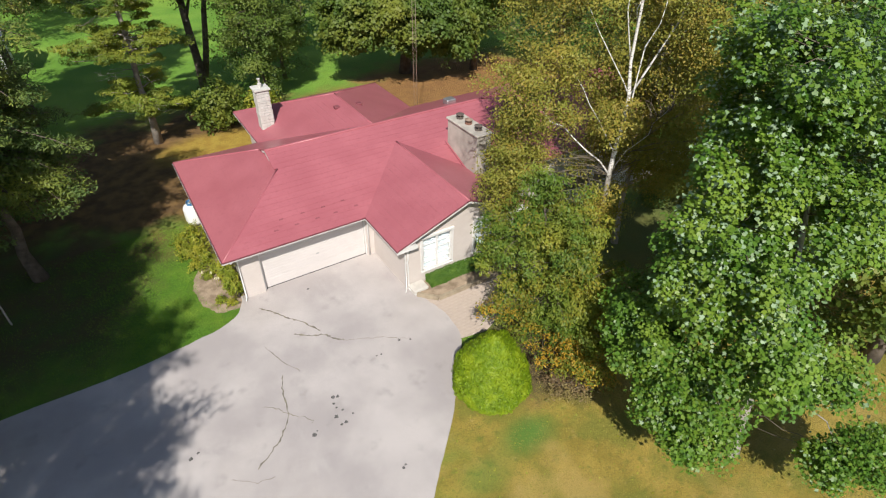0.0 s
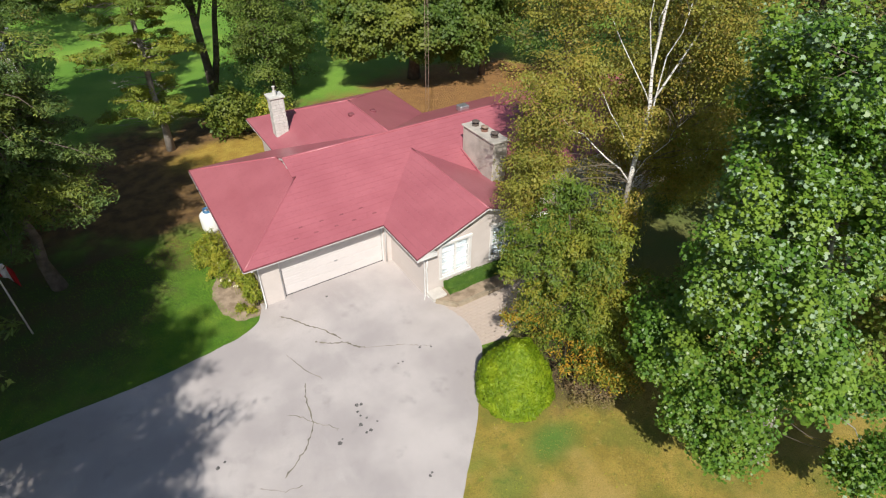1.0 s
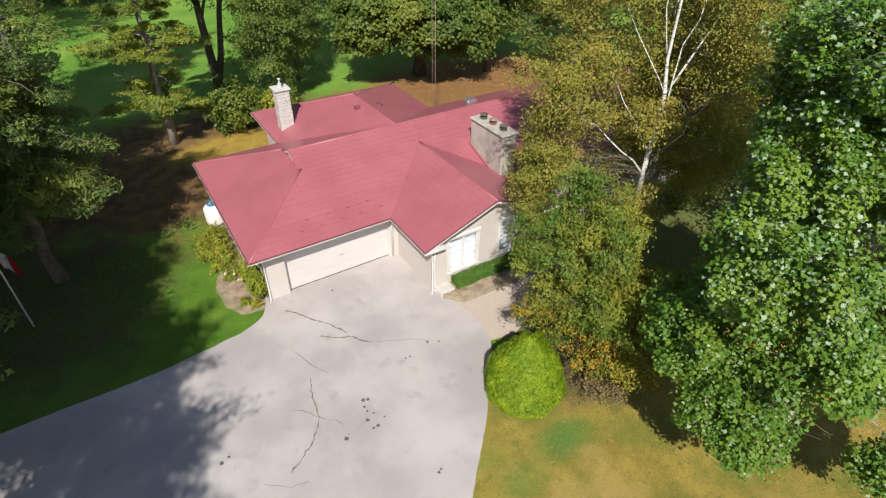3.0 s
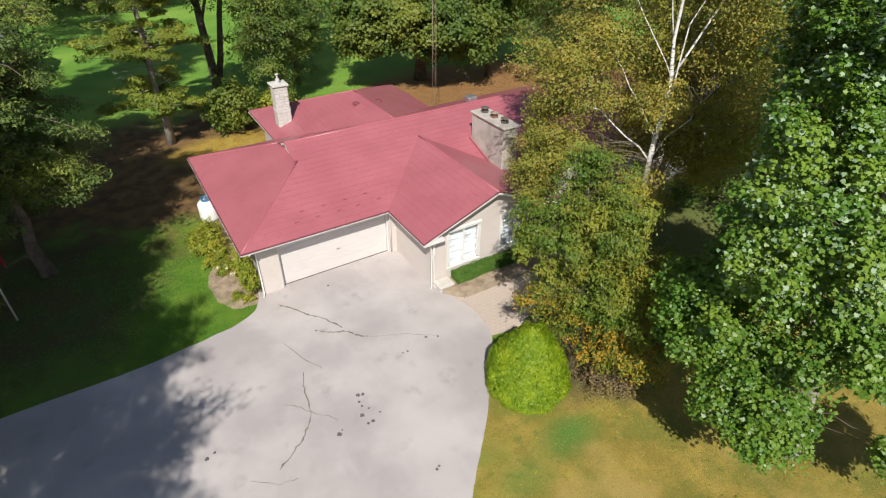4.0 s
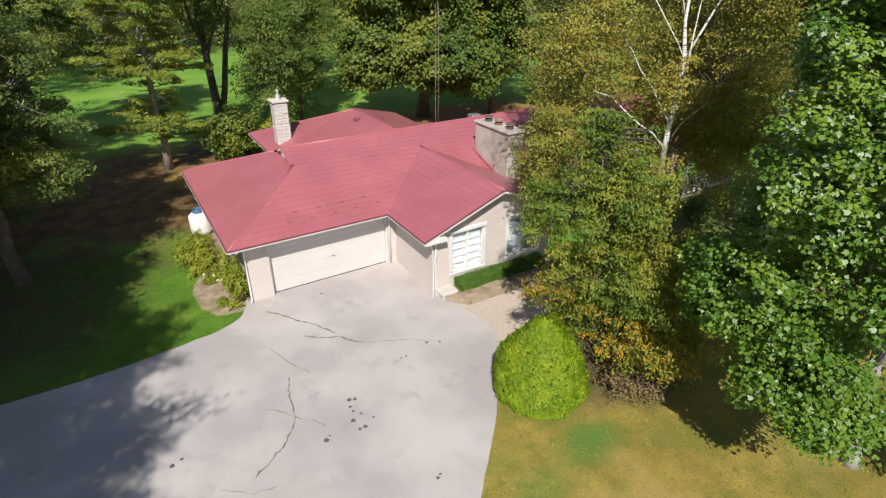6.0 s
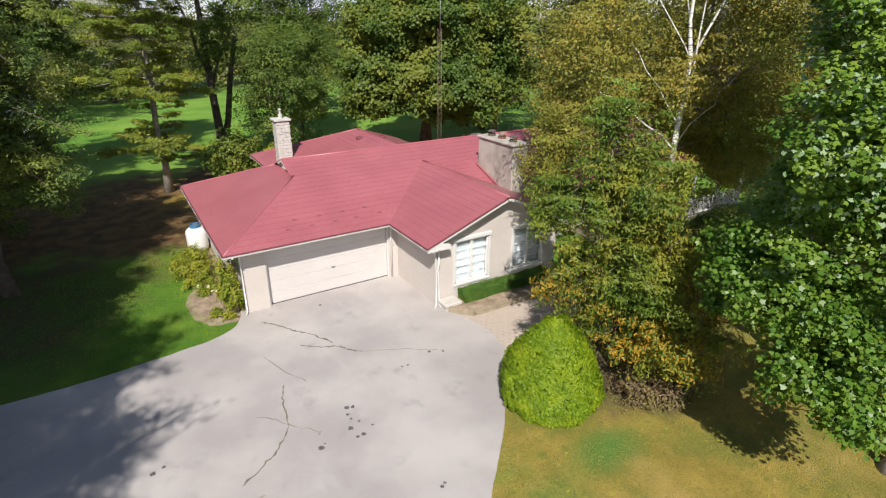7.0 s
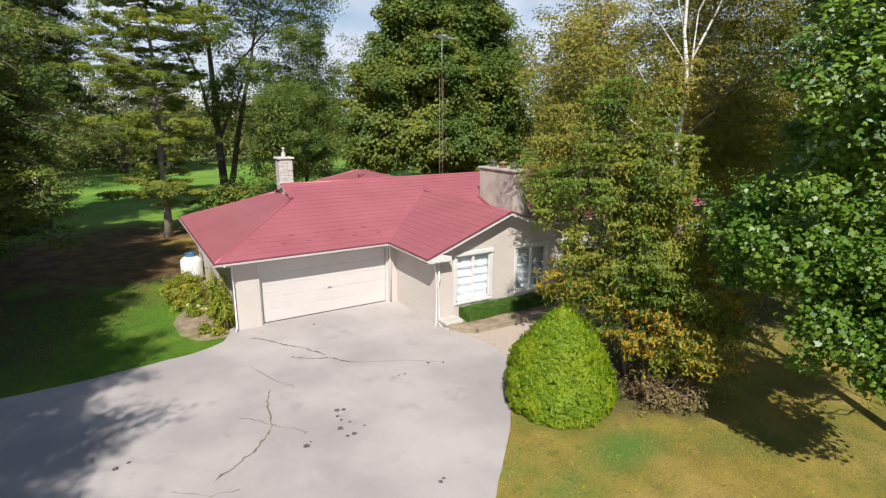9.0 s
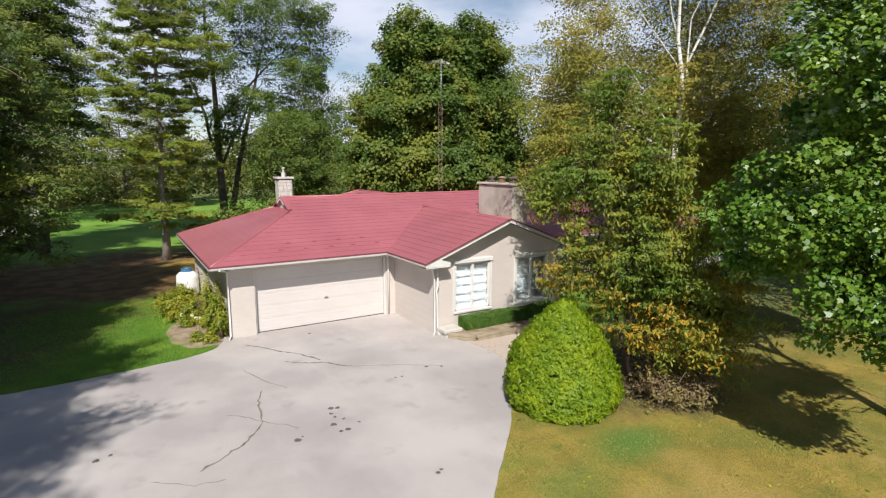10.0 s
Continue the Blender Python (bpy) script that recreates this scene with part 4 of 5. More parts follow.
walkway = tagged(part("walkway", solid([(8.44, 15.1, 0), (8.75, 13.6, 0), (8.5, 12.2, 0), (9.6, 12.0, 0), (11.0, 12.6, 0), (14.5, 13.3, 0), (14.5, 15.0, 0)], (0, 0, 0.012)), SAND, None), "pinkish brick paver walk beside the driveway", "walkway", kind="structure")
planter = thing("planter", (8.4, 15.2, 0), "low raised bed edged with weathered timbers under the windows", "planter")
part("soil", solid([(8.42, 15.30, 0.0), (8.98, 14.66, 0.0), (13.8, 14.66, 0.0), (13.8, 15.86, 0.0), (8.42, 15.86, 0.0)], (0, 0, 0.17)), MULCH, planter)


def timber(a, b, z, parent):
    """A squared landscape timber with worn edges lying between two points."""
    a, b = Vector(a), Vector(b)
    ob = part("timber", box(0.0, (b - a).length, -0.07, 0.07, 0.0, 0.105, 0.014), TIMBER, None)
    ob.parent = parent
    ob.matrix_parent_inverse = parent.matrix_basis.inverted()
    ob.matrix_basis = pose(a.x, a.y, z, 0, 0, math.degrees(math.atan2(b.y - a.y, b.x - a.x)))


for k in range(2):
    z = 0.012 + 0.11 * k
    timber((8.28, 15.30 - 0.02 * k), (8.94, 14.58), z, planter)
    timber((8.98 - 0.05 * k, 14.58), (11.4 - 0.3 * k, 14.58 + 0.01 * k), z, planter)
    timber((11.42 - 0.3 * k, 14.58), (13.85, 14.58 - 0.01 * k), z, planter)
step = tagged(part("step", box(8.14, 8.86, 15.28, 15.88, 0.175, 0.30, 0.02), CONCRETE, None), "pale concrete slab at the house corner beside the timber edging", "step")
part("slab_base", box(8.20, 8.80, 15.34, 15.86, 0.012, 0.175, 0.01), STONE, step)


def shrub(name, seed, at, radii, count, size, leaf, label, shape="diamond", group="", rough=0.12, cat="shrub"):
    """A dense clipped or loose shrub: stems, and leaves over an uneven body."""
    rng = np.random.default_rng(seed)
    s = thing(name, at, label, cat, group)
    at = np.array(at, float)
    stems = [limb(rng, at + np.array((rng.normal() * 0.05, rng.normal() * 0.05, -0.02)), at + np.array((rng.normal() * radii[0] * 0.5, rng.normal() * radii[1] * 0.5, radii[2] * (0.5 + 0.6 * rng.random()))), 0.03, 0.006, 0.02, 4) for _ in range(9)]
    link("stems", tubes(stems, 5), BARK, s)
    d = unit(rng, count)
    f = rng.random((count, 1)) ** 0.35
    lump = np.array([1 + rough * 2 * noise.noise(Vector(v * 2.3 + at)) for v in d])[:, None]
    p = at + np.array((0, 0, radii[2] * 0.52)) + d * f * lump * np.array((radii[0], radii[1], radii[2] * 0.52))
    keep = p[:, 2] > at[2] + 0.03
    p, d = p[keep], d[keep]
    mesh = leaf_mesh("foliage", p, d + np.array((0, 0, 0.4)) + 0.6 * rng.normal(size=p.shape), rng.normal(size=p.shape), size * (0.6 + 0.8 * rng.random(len(p))), shape)
    link("foliage", mesh, leaf, s)
    return s


def yew(at, r, h):
    """A clipped cone of yew with short upright sprays over its whole skin."""
    rng = np.random.default_rng(21)
    s = thing("yew_bush", at, "bright yellow-green clipped yew bush shaped as a blunt cone", "bush")
    at = np.array(at, float)
    tufts, each = 5600, 16
    u = rng.random(tufts) ** 1.15
    a = rng.random(tufts) * 6.283
    prof = np.where(u < 0.15, 0.88 + 0.8 * u, np.clip(1 - ((u - 0.15) / 0.85) ** 1.6, 0, 1) ** 0.68)
    lump = np.array([1 + 0.07 * noise.noise(Vector((math.cos(q) * 2.2, math.sin(q) * 2.2, w * 3.0))) + 0.035 * noise.noise(Vector((math.cos(q) * 6, math.sin(q) * 6, w * 8.0))) for q, w in zip(a, u)])
    rr = r * prof * lump * (1 - 0.07 * rng.random(tufts))
    c = at + np.stack((rr * np.cos(a), rr * np.sin(a), 0.04 + u * h * lump), 1)
    out = np.stack((np.cos(a), np.sin(a), 0.25 + 0.9 * u), 1)
    out /= np.linalg.norm(out, axis=1, keepdims=True)
    c, out = np.repeat(c, each, axis=0), np.repeat(out, each, axis=0)
    d = unit(rng, len(c))
    p = c + 0.055 * d + out * (0.03 * rng.random((len(c), 1)) + 0.10 * np.repeat(rng.random((tufts, 1)) ** 5, each, axis=0))
    mesh = leaf_mesh("foliage", p, 0.8 * out + 0.5 * d + 0.35 * rng.normal(size=p.shape), 0.9 * out + 0.9 * d + np.array((0, 0, 0.5)), 0.078 * (0.6 + 0.8 * rng.random(len(p))), "needle")
    link("foliage", mesh, LEAF_YEW, s)
    stems = [limb(rng, at + np.array((0, 0, -0.02)), at + np.array((math.cos(k) * r * 0.5, math.sin(k) * r * 0.5, h * 0.6)), 0.04, 0.01, 0.03, 4) for k in range(8)]
    link("stems", tubes(stems, 5), BARK, s)
    prof2 = [(0.82, 0.02), (0.93, 0.15), (0.85, 0.35), (0.65, 0.6), (0.42, 0.8), (0.10, 0.94)]
    part("core", lathe([(r * a * 0.86, h * b * 0.97) for a, b in prof2], at, 24), LEAF_YEW, s, smooth=True)
    return s


yew((8.10, 9.66, 0), 1.37, 2.46)


def hedge():
    rng = np.random.default_rng(22)
    s = thing("box_hedge", (10.4, 15.5, 0.2), "low clipped green boxwood hedge under the windows", "hedge")
    n = 15000
    x = 8.98 + 4.2 * rng.random(n)
    face = rng.random(n)
    y = np.where(face < 0.45, 15.24 + 0.04 * rng.random(n), 15.24 + 0.56 * rng.random(n))
    z = np.where(face < 0.45, 0.16 + 0.40 * rng.random(n), 0.54 + 0.05 * rng.random(n))
    end = face > 0.93
    x = np.where(end, 8.98 + 0.04 * rng.random(n), x)
    z = np.where(end, 0.16 + 0.40 * rng.random(n), z)
    p = np.stack((x, y, z), 1)
    p += 0.05 * np.stack([np.array([noise.noise(Vector(q * 2.5 + np.array((k * 9.0, 0, 0)))) for q in p]) for k in range(3)], 1)
    nor = np.where((face < 0.45)[:, None], (0, -1, 0.3), (0, -0.2, 1))
    nor = np.where(end[:, None], (-1, 0, 0.3), nor)
    link("foliage", leaf_mesh("foliage", p, nor + 0.6 * rng.normal(size=p.shape), rng.normal(size=p.shape), 0.05 * (0.6 + 0.8 * rng.random(n)), "diamond"), LEAF_BOX, s)
    part("core", box(9.02, 13.14, 15.28, 15.78, 0.18, 0.53, 0.05), LEAF_BOX, s)


hedge()
rng = np.random.default_rng(31)
for k, (x, y, r, h) in enumerate(((1.64, 19.35, 0.26, 1.15), (1.52, 19.75, 0.33, 1.75), (1.58, 20.3, 0.30, 1.5), (1.40, 20.9, 0.22, 0.42), (1.2, 21.6, 0.25, 0.40), (1.0, 22.4, 0.40, 0.75), (1.0, 23.1, 0.48, 1.0), (0.95, 24.0, 0.50, 0.9), (0.50, 23.3, 0.46, 0.8), (1.15, 24.9, 0.42, 0.65), (0.45, 24.4, 0.42, 0.6), (0.95, 19.35, 0.20, 0.30), (1.30, 18.98, 0.20, 0.26), (0.85, 21.3, 0.20, 0.30), (0.65, 22.2, 0.30, 0.5))):
    shrub("garden_shrub", 40 + k, (x, y, 0.01), (r, r, h), int(3000 * r * h / 0.5) + 160, 0.105, LEAF_BED, "loose yellow-green leafy garden shrub in the garage-side bed", shape="needle" if k % 2 else "lance", group="shrubs along the garage side", rough=0.7)
for k in range(6):
    x, y = 0.6 + 0.6 * rng.random(), 20.2 + 2.6 * rng.random()
    fl = thing("flower", (x, y, 0.05), "single pale cream bloom on a thin stem", "flower", "blooms in the garage-side bed")
    link("stem", tubes([[((x, y, 0.03), 0.008), ((x + 0.02, y, 0.5), 0.006)]], 5), LEAF_BED, fl)
    d = unit(rng, 14)
    link("bloom", leaf_mesh("bloom", np.array((x + 0.02, y, 0.52)) + d * 0.06, d + np.array((0, 0, 0.3)), rng.normal(size=d.shape), np.full(14, 0.075), "diamond"), PETAL, fl)

# propane cylinder
tank = thing("propane_tank", (1.44, 26.1, 0), "large white upright propane tank with a blue top", "gas tank")
TX, TY = 1.44, 26.1
part("body", lathe([(0.34, 0.10), (0.43, 0.17), (0.455, 0.28), (0.455, 0.92), (0.43, 1.03), (0.33, 1.13), (0.16, 1.19)], (TX, TY, 0), 30), TANK_WHITE, tank, smooth=True)
part("foot_ring", lathe([(0.36, 0.0), (0.36, 0.14), (0.33, 0.14)], (TX, TY, 0), 24), METAL, tank)
part("collar", lathe([(0.22, 1.14), (0.23, 1.32), (0.21, 1.32), (0.20, 1.18)], (TX, TY, 0), 20), BLUE, tank, "blue collar guard")
part("valve", lathe([(0.05, 1.18), (0.05, 1.26), (0.08, 1.27), (0.08, 1.31)], (TX, TY, 0), 10), METAL, tank)
link("hose", pipe([(TX, TY, 1.27), (1.7, 26.2, 1.32), (1.9, 26.25, 1.2), (1.95, 26.25, 0.9)], 0.015), DARK, tank)

# flag on a pole
flag = thing("flagpole", (-6.63, 22.46, 0), "white flagpole with a limp red and white flag", "flagpole")
link("pole", tubes([[((-6.63, 22.46, 0), 0.035), ((-6.63, 22.46, 5.2), 0.025)]], 10), WHITE, flag)
part("finial", lathe([(0.02, 0), (0.05, 0.03), (0.05, 0.06), (0.01, 0.10)], (-6.63, 22.46, 5.2), 10), METAL, flag)


def cloth(u0, u1, mat):
    bm = bmesh.new()
    rows = []
    for i in range(9):
        u = u0 + (u1 - u0) * i / 8
        row = []
        for j in range(10):
            v = j / 9
            drop = 0.45 * u
            row.append(bm.verts.new((-6.60 + 0.36 * u + 0.03 * math.sin(9 * u + 3 * v), 22.46 + 0.10 * math.sin(7 * u + 2 * v) - 0.1 * u, 4.08 - 0.85 * v - drop * 1.2)))
        rows.append(row)
    for a, b in zip(rows, rows[1:]):
        for j in range(9):
            bm.faces.new((a[j], a[j + 1], b[j + 1], b[j]))
    bmesh.ops.solidify(bm, geom=list(bm.faces), thickness=0.006)
    return part("cloth", bm, mat, flag, smooth=True)


cloth(0.0, 0.42, RED_CLOTH)
cloth(0.42, 1.05, WHITE_CLOTH)
cloth(1.05, 1.5, RED_CLOTH)

# lattice mast with an aerial
mast = thing("antenna_mast", (16.2, 29.0, 0), "tall thin rusty lattice mast with a television aerial", "antenna mast")
MX, MY, MH = 16.2, 29.0, 11.6
legs = [(MX + 0.13 * math.cos(a), MY + 0.13 * math.sin(a)) for a in (0.5, 2.6, 4.7)]
for x, y in legs:
    link("leg", tubes([[((x, y, 0), 0.011), ((x, y, MH - 2.2), 0.010)]], 6), RUST, mast)
for k in range(24):
    z0 = 0.2 + k * 0.38
    line = []
    for i in range(3):
        a, b = legs[i], legs[(i + 1) % 3]
        line.append([((a[0], a[1], z0), 0.004), ((b[0], b[1], z0 + 0.38), 0.004)])
    link("brace", tubes(line, 4), RUST, mast)
link("pole", tubes([[((MX, MY, MH - 3.0), 0.022), ((MX, MY, MH + 0.4), 0.018)]], 8), METAL, mast)
boom = link("aerial", tubes([[((MX - 0.9, MY - 0.5, MH + 0.1), 0.014), ((MX + 0.9, MY + 0.5, MH + 0.1), 0.014)]], 6), METAL, mast)
for k in range(9):
    f = -0.85 + 1.7 * k / 8
    w = 0.75 - 0.35 * k / 8
    link("element", tubes([[((MX + f - w * 0.5, MY + f * 0.55 + w * 0.85, MH + 0.1), 0.007), ((MX + f + w * 0.5, MY + f * 0.55 - w * 0.85, MH + 0.1), 0.007)]], 4), METAL, boom)

# white building among the far trees
shed = thing("far_shed", (-8, 56, 0), "white outbuilding half hidden behind the trees", "shed")
part("wall", box(-15.4, -6.3, 55, 60, 0, 2.9), WHITE, shed)
part("roof", solid([(-15.8, 54.6, 2.85), (-15.8, 60.4, 2.85), (-15.8, 57.5, 4.0)], (9.9, 0, 0)), METAL, shed)
for x in (-13.7, -10.9, -8.4):
    part("window", box(x, x + 1.3, 54.96, 55.02, 1.1, 2.2, 0.01), DARK, shed)

# porch rail in front of the far end of the house
rail = thing("porch_rail", (24.0, 17.2, 0), "white picket porch railing between square posts in the shade", "railing")
for k in range(6):
    part("post", box(18.0 + 2.2 * k, 18.12 + 2.2 * k, 17.14, 17.26, 0.10, 2.42, 0.01), WHITE, rail)
for z in (0.22, 1.0):
    part("rail", box(18.1, 29.0, 17.17, 17.23, z, z + 0.07, 0.01), WHITE, rail)
for k in range(76):
    x = 18.2 + k * 0.142
    part("picket", box(x, x + 0.05, 17.18, 17.22, 0.29, 1.0), WHITE, rail)
part("porch_floor", box(17.9, 29.2, 17.1, 18.98, 0.0, 0.14, 0.01), TIMBER, house)

for k, (x, y, r) in enumerate(((22.9, 14.9, 0.8), (24.9, 15.1, 0.95))):
    shrub("round_bush", 300 + k, (x, y, 0), (r, r, 1.3), 6200, 0.085, LEAF_DARK, "dark round clipped bush beside the porch", group="round bushes by the porch", rough=0.08)

# ---- trees ----
# the near maple beside the lawn: a leaning pale trunk, dead grey limbs inside, and a crown in separate hanging masses
MAPLE_LOBES = (
    ((10.5, 6.1, 4.6), (1.1, 1.0, 0.85)), ((11.2, 6.6, 5.3), (1.0, 0.9, 0.75)), ((10.0, 4.3, 4.3), (1.05, 1.0, 1.05)), ((10.6, 3.8, 4.3), (0.9, 0.9, 0.8)), ((10.3, 4.9, 5.8), (1.1, 1.05, 0.8)), ((9.9, 4.0, 3.3), (1.0, 0.9, 0.75)), ((10.4, 3.4, 3.4), (0.8, 0.75, 0.7)), ((9.9, 5.2, 4.9), (0.9, 0.9, 0.8)),
    ((10.5, 4.9, 8.6), (1.25, 1.1, 1.1)), ((9.9, 4.4, 7.3), (0.9, 0.9, 0.8)), ((10.6, 2.6, 6.5), (1.25, 1.1, 0.95)), ((11.6, 2.4, 6.2), (1.0, 0.9, 0.8)), ((10.4, 3.6, 8.4), (1.1, 1.0, 0.9)), ((11.6, 5.4, 7.1), (1.0, 0.95, 0.85)), ((11.2, 5.7, 8.9), (0.95, 0.9, 0.95)), ((12.6, 6.0, 10.4), (1.4, 1.2, 1.1)), ((11.9, 5.0, 10.7), (1.4, 1.3, 1.1)),
    ((11.9, 3.6, 9.6), (1.4, 1.3, 1.1)), ((12.2, 5.2, 12.6), (1.7, 1.5, 1.3)), ((13.2, 6.6, 12.2), (1.4, 1.3, 1.3)), ((14.8, 6.4, 11.2), (1.8, 1.7, 1.6)), ((13.8, 3.8, 10.4), (1.5, 1.4, 1.2)), ((15.2, 4.4, 8.9), (1.8, 1.6, 1.5)), ((16.4, 6.5, 6.4), (1.7, 1.7, 1.4)), ((14.0, 5.9, 6.9), (1.2, 1.1, 0.9)),
    ((13.2, 1.1, 2.3), (0.65, 0.6, 0.9)), ((13.9, 0.7, 2.9), (0.9, 0.8, 0.9)),
)
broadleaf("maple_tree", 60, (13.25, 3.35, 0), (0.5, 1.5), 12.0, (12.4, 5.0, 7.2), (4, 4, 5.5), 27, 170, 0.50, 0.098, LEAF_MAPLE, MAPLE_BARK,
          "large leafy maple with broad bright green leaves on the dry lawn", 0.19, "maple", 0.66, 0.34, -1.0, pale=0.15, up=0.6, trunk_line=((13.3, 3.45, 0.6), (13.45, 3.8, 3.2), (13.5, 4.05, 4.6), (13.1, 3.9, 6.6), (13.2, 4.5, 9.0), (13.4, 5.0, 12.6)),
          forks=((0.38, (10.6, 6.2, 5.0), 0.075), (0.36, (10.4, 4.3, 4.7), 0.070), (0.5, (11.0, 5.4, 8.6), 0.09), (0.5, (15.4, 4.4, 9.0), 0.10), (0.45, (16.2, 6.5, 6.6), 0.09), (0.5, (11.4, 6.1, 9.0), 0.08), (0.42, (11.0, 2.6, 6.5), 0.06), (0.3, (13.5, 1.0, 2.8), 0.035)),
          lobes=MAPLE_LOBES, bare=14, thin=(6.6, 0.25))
# the autumn-tinted tree in front of the house
broadleaf("autumn_tree", 61, (10.9, 9.9, 0), (-0.9, 0.4), 7.4, (10.4, 9.7, 4.2), (2.35, 2.35, 4.2), 36, 118, 0.36, 0.112, LEAF_CLUMP, BARK,
          "dense multi-stemmed tree with green leaves turning yellow and orange", 0.09, "lance", 0.5, 0.46, -1.0, hang=1.3, up=0.15, flat=0.95, twig_count=260,
          forks=((0.02, (9.6, 10.6, 6.5), 0.06), (0.02, (11.0, 8.6, 4.6), 0.06), (0.02, (11.6, 10.6, 6.0), 0.06), (0.02, (9.8, 9.2, 5.5), 0.05), (0.02, (11.3, 9.3, 5.5), 0.05), (0.02, (10.5, 10.4, 7.0), 0.05), (0.16, (10.8, 7.2, 2.9), 0.04)),
          lobes=(((10.0, 10.1, 6.6), (1.2, 1.1, 1.3)), ((10.3, 9.2, 6.0), (1.2, 1.0, 1.1)), ((9.5, 10.8, 5.3), (1.05, 1.0, 1.1)), ((10.6, 9.0, 4.7), (1.4, 1.2, 1.1)), ((11.3, 10.2, 5.2), (1.05, 1.0, 1.25)), ((10.5, 8.7, 3.4), (1.15, 1.0, 0.95)), ((9.6, 10.2, 3.8), (1.1, 1.0, 1.0)), ((9.3, 11.3, 5.5), (0.8, 0.8, 0.9)),
                 ((11.2, 8.2, 3.4), (1.1, 1.0, 0.85)), ((11.0, 7.5, 2.6), (0.95, 0.8, 0.75)), ((10.5, 7.2, 1.8), (0.75, 0.6, 0.6)), ((11.4, 9.3, 3.9), (0.95, 0.9, 0.95)), ((10.1, 8.4, 1.9), (0.85, 0.75, 0.65)), ((9.9, 10.3, 7.8), (0.7, 0.7, 0.6)), ((11.7, 8.0, 2.1), (0.85, 0.8, 0.7)), ((9.7, 9.7, 2.6), (0.85, 0.8, 0.7)), ((9.2, 10.6, 2.9), (0.7, 0.7, 0.7)), ((11.0, 8.9, 2.2), (0.9, 0.8, 0.7))))
for k, (x, y, r, h) in enumerate(((10.1, 8.4, 0.6, 0.9), (10.7, 7.8, 0.55, 0.7), (11.3, 8.3, 0.6, 1.0), (11.9, 8.9, 0.5, 0.8))):
    shrub("dry_shrub", 320 + k, (x, y, 0), (r, r, h), 1500, 0.10, LEAF_DRY, "withered brown undergrowth at the foot of the tree", shape="lance", group="dry undergrowth", rough=0.7)
# the tall birch behind it
broadleaf("birch_tree", 62, (14.6, 11.6, 0), (0.4, 0.3), 17.0, (15.2, 12.6, 10.0), (4.6, 4.0, 6.8), 18, 150, 0.62, 0.084, LEAF_BIRCH, BIRCH_BARK,
          "tall white-barked birch with thin olive and yellow foliage", 0.11, "diamond", 0.3, 0.30, -1.0, hang=0.7, twig_count=150, twig_r=0.55,
          trunk_line=((14.5, 11.5, 3.0), (14.48, 11.52, 6.0), (14.92, 11.75, 7.63), (15.1, 11.9, 8.75), (15.12, 12.16, 9.9), (15.0, 12.1, 12.0), (15.0, 12.0, 14.5), (15.1, 12.2, 17.0)),
          forks=((0.53, (17.0, 10.6, 14.2), 0.042), (0.53, (13.6, 14.2, 12.6), 0.022), (0.45, (15.9, 11.7, 13.5), 0.032), (0.34, (12.7, 14.4, 8.2), 0.036), (0.42, (13.4, 14.1, 10.2), 0.022), (0.62, (16.9, 13.2, 15.0), 0.020), (0.36, (16.8, 11.2, 8.4), 0.024), (0.6, (14.0, 12.6, 15.0), 0.026)),
          lobes=(((13.5, 14.6, 8.6), (2.0, 1.9, 2.3)), ((13.4, 14.3, 12.6), (2.1, 2.0, 2.4)), ((17.3, 10.6, 10.6), (1.8, 1.8, 2.6)), ((17.6, 13.8, 8.0), (2.3, 2.1, 2.5)), ((17.6, 13.8, 13.0), (2.3, 2.2, 2.8)), ((15.2, 12.2, 17.0), (2.2, 2.0, 1.6)), ((17.4, 10.4, 14.8), (1.8, 1.7, 2.0)),
                 ((11.6, 13.6, 6.5), (1.2, 1.1, 1.2)), ((11.0, 14.0, 5.3), (0.9, 0.9, 1.1)), ((10.9, 13.0, 6.7), (1.0, 1.0, 1.2)), ((10.2, 12.5, 5.9), (0.6, 0.6, 0.7)), ((13.9, 11.2, 5.2), (1.1, 0.9, 1.0)), ((12.8, 14.6, 6.3), (1.7, 1.4, 1.4)), ((16.9, 11.4, 6.4), (1.5, 1.5, 1.5)), ((12.0, 13.2, 9.6), (1.5, 1.3, 1.7)), ((18.8, 12.2, 5.4), (1.7, 1.6, 1.6)), ((16.4, 13.6, 6.2), (1.8, 1.6, 1.2)), ((15.9, 11.0, 12.2), (0.9, 0.8, 1.3)), ((14.3, 11.6, 8.4), (0.8, 0.8, 1.1)), ((19.6, 10.6, 7.6), (2.2, 2.0, 1.9)), ((20.6, 14.2, 7.2), (2.2, 2.0, 2.0))))
broadleaf("birch_tree", 63, (18.6, 13.6, 0), (0.5, 0.3), 14.5, (18.8, 13.9, 9.0), (3.4, 3.2, 6.2), 260, 135, 0.8, 0.10, LEAF_BIRCH, BIRCH_BARK,
          "tall white-barked birch with thin olive and yellow foliage", 0.13, "diamond", 0.35, 0.25, -0.95, hang=0.5, twig_count=90, twig_r=0.55, forks=((0.4, (20.0, 13.0, 13.0), 0.06),))
# the dark tree on the shaded lawn
conifer("dark_hemlock", 64, (-5.5, 25.2, 0), 11.0, 3.3, 4.5, 15, LEAF_HEMLOCK, BARK, "large dark conifer with drooping sprays on the shaded lawn", 0.26, 0.34, 0.125, 130, 0.70, per=8)
conifer("dark_hemlock", 65, (-10.5, 36.0, 0), 17, 5.0, 2.0, 18, LEAF_DARK, BARK, "large dark conifer with drooping sprays on the shaded lawn", 0.3, 0.25, 0.20, 75, 0.4, per=8)
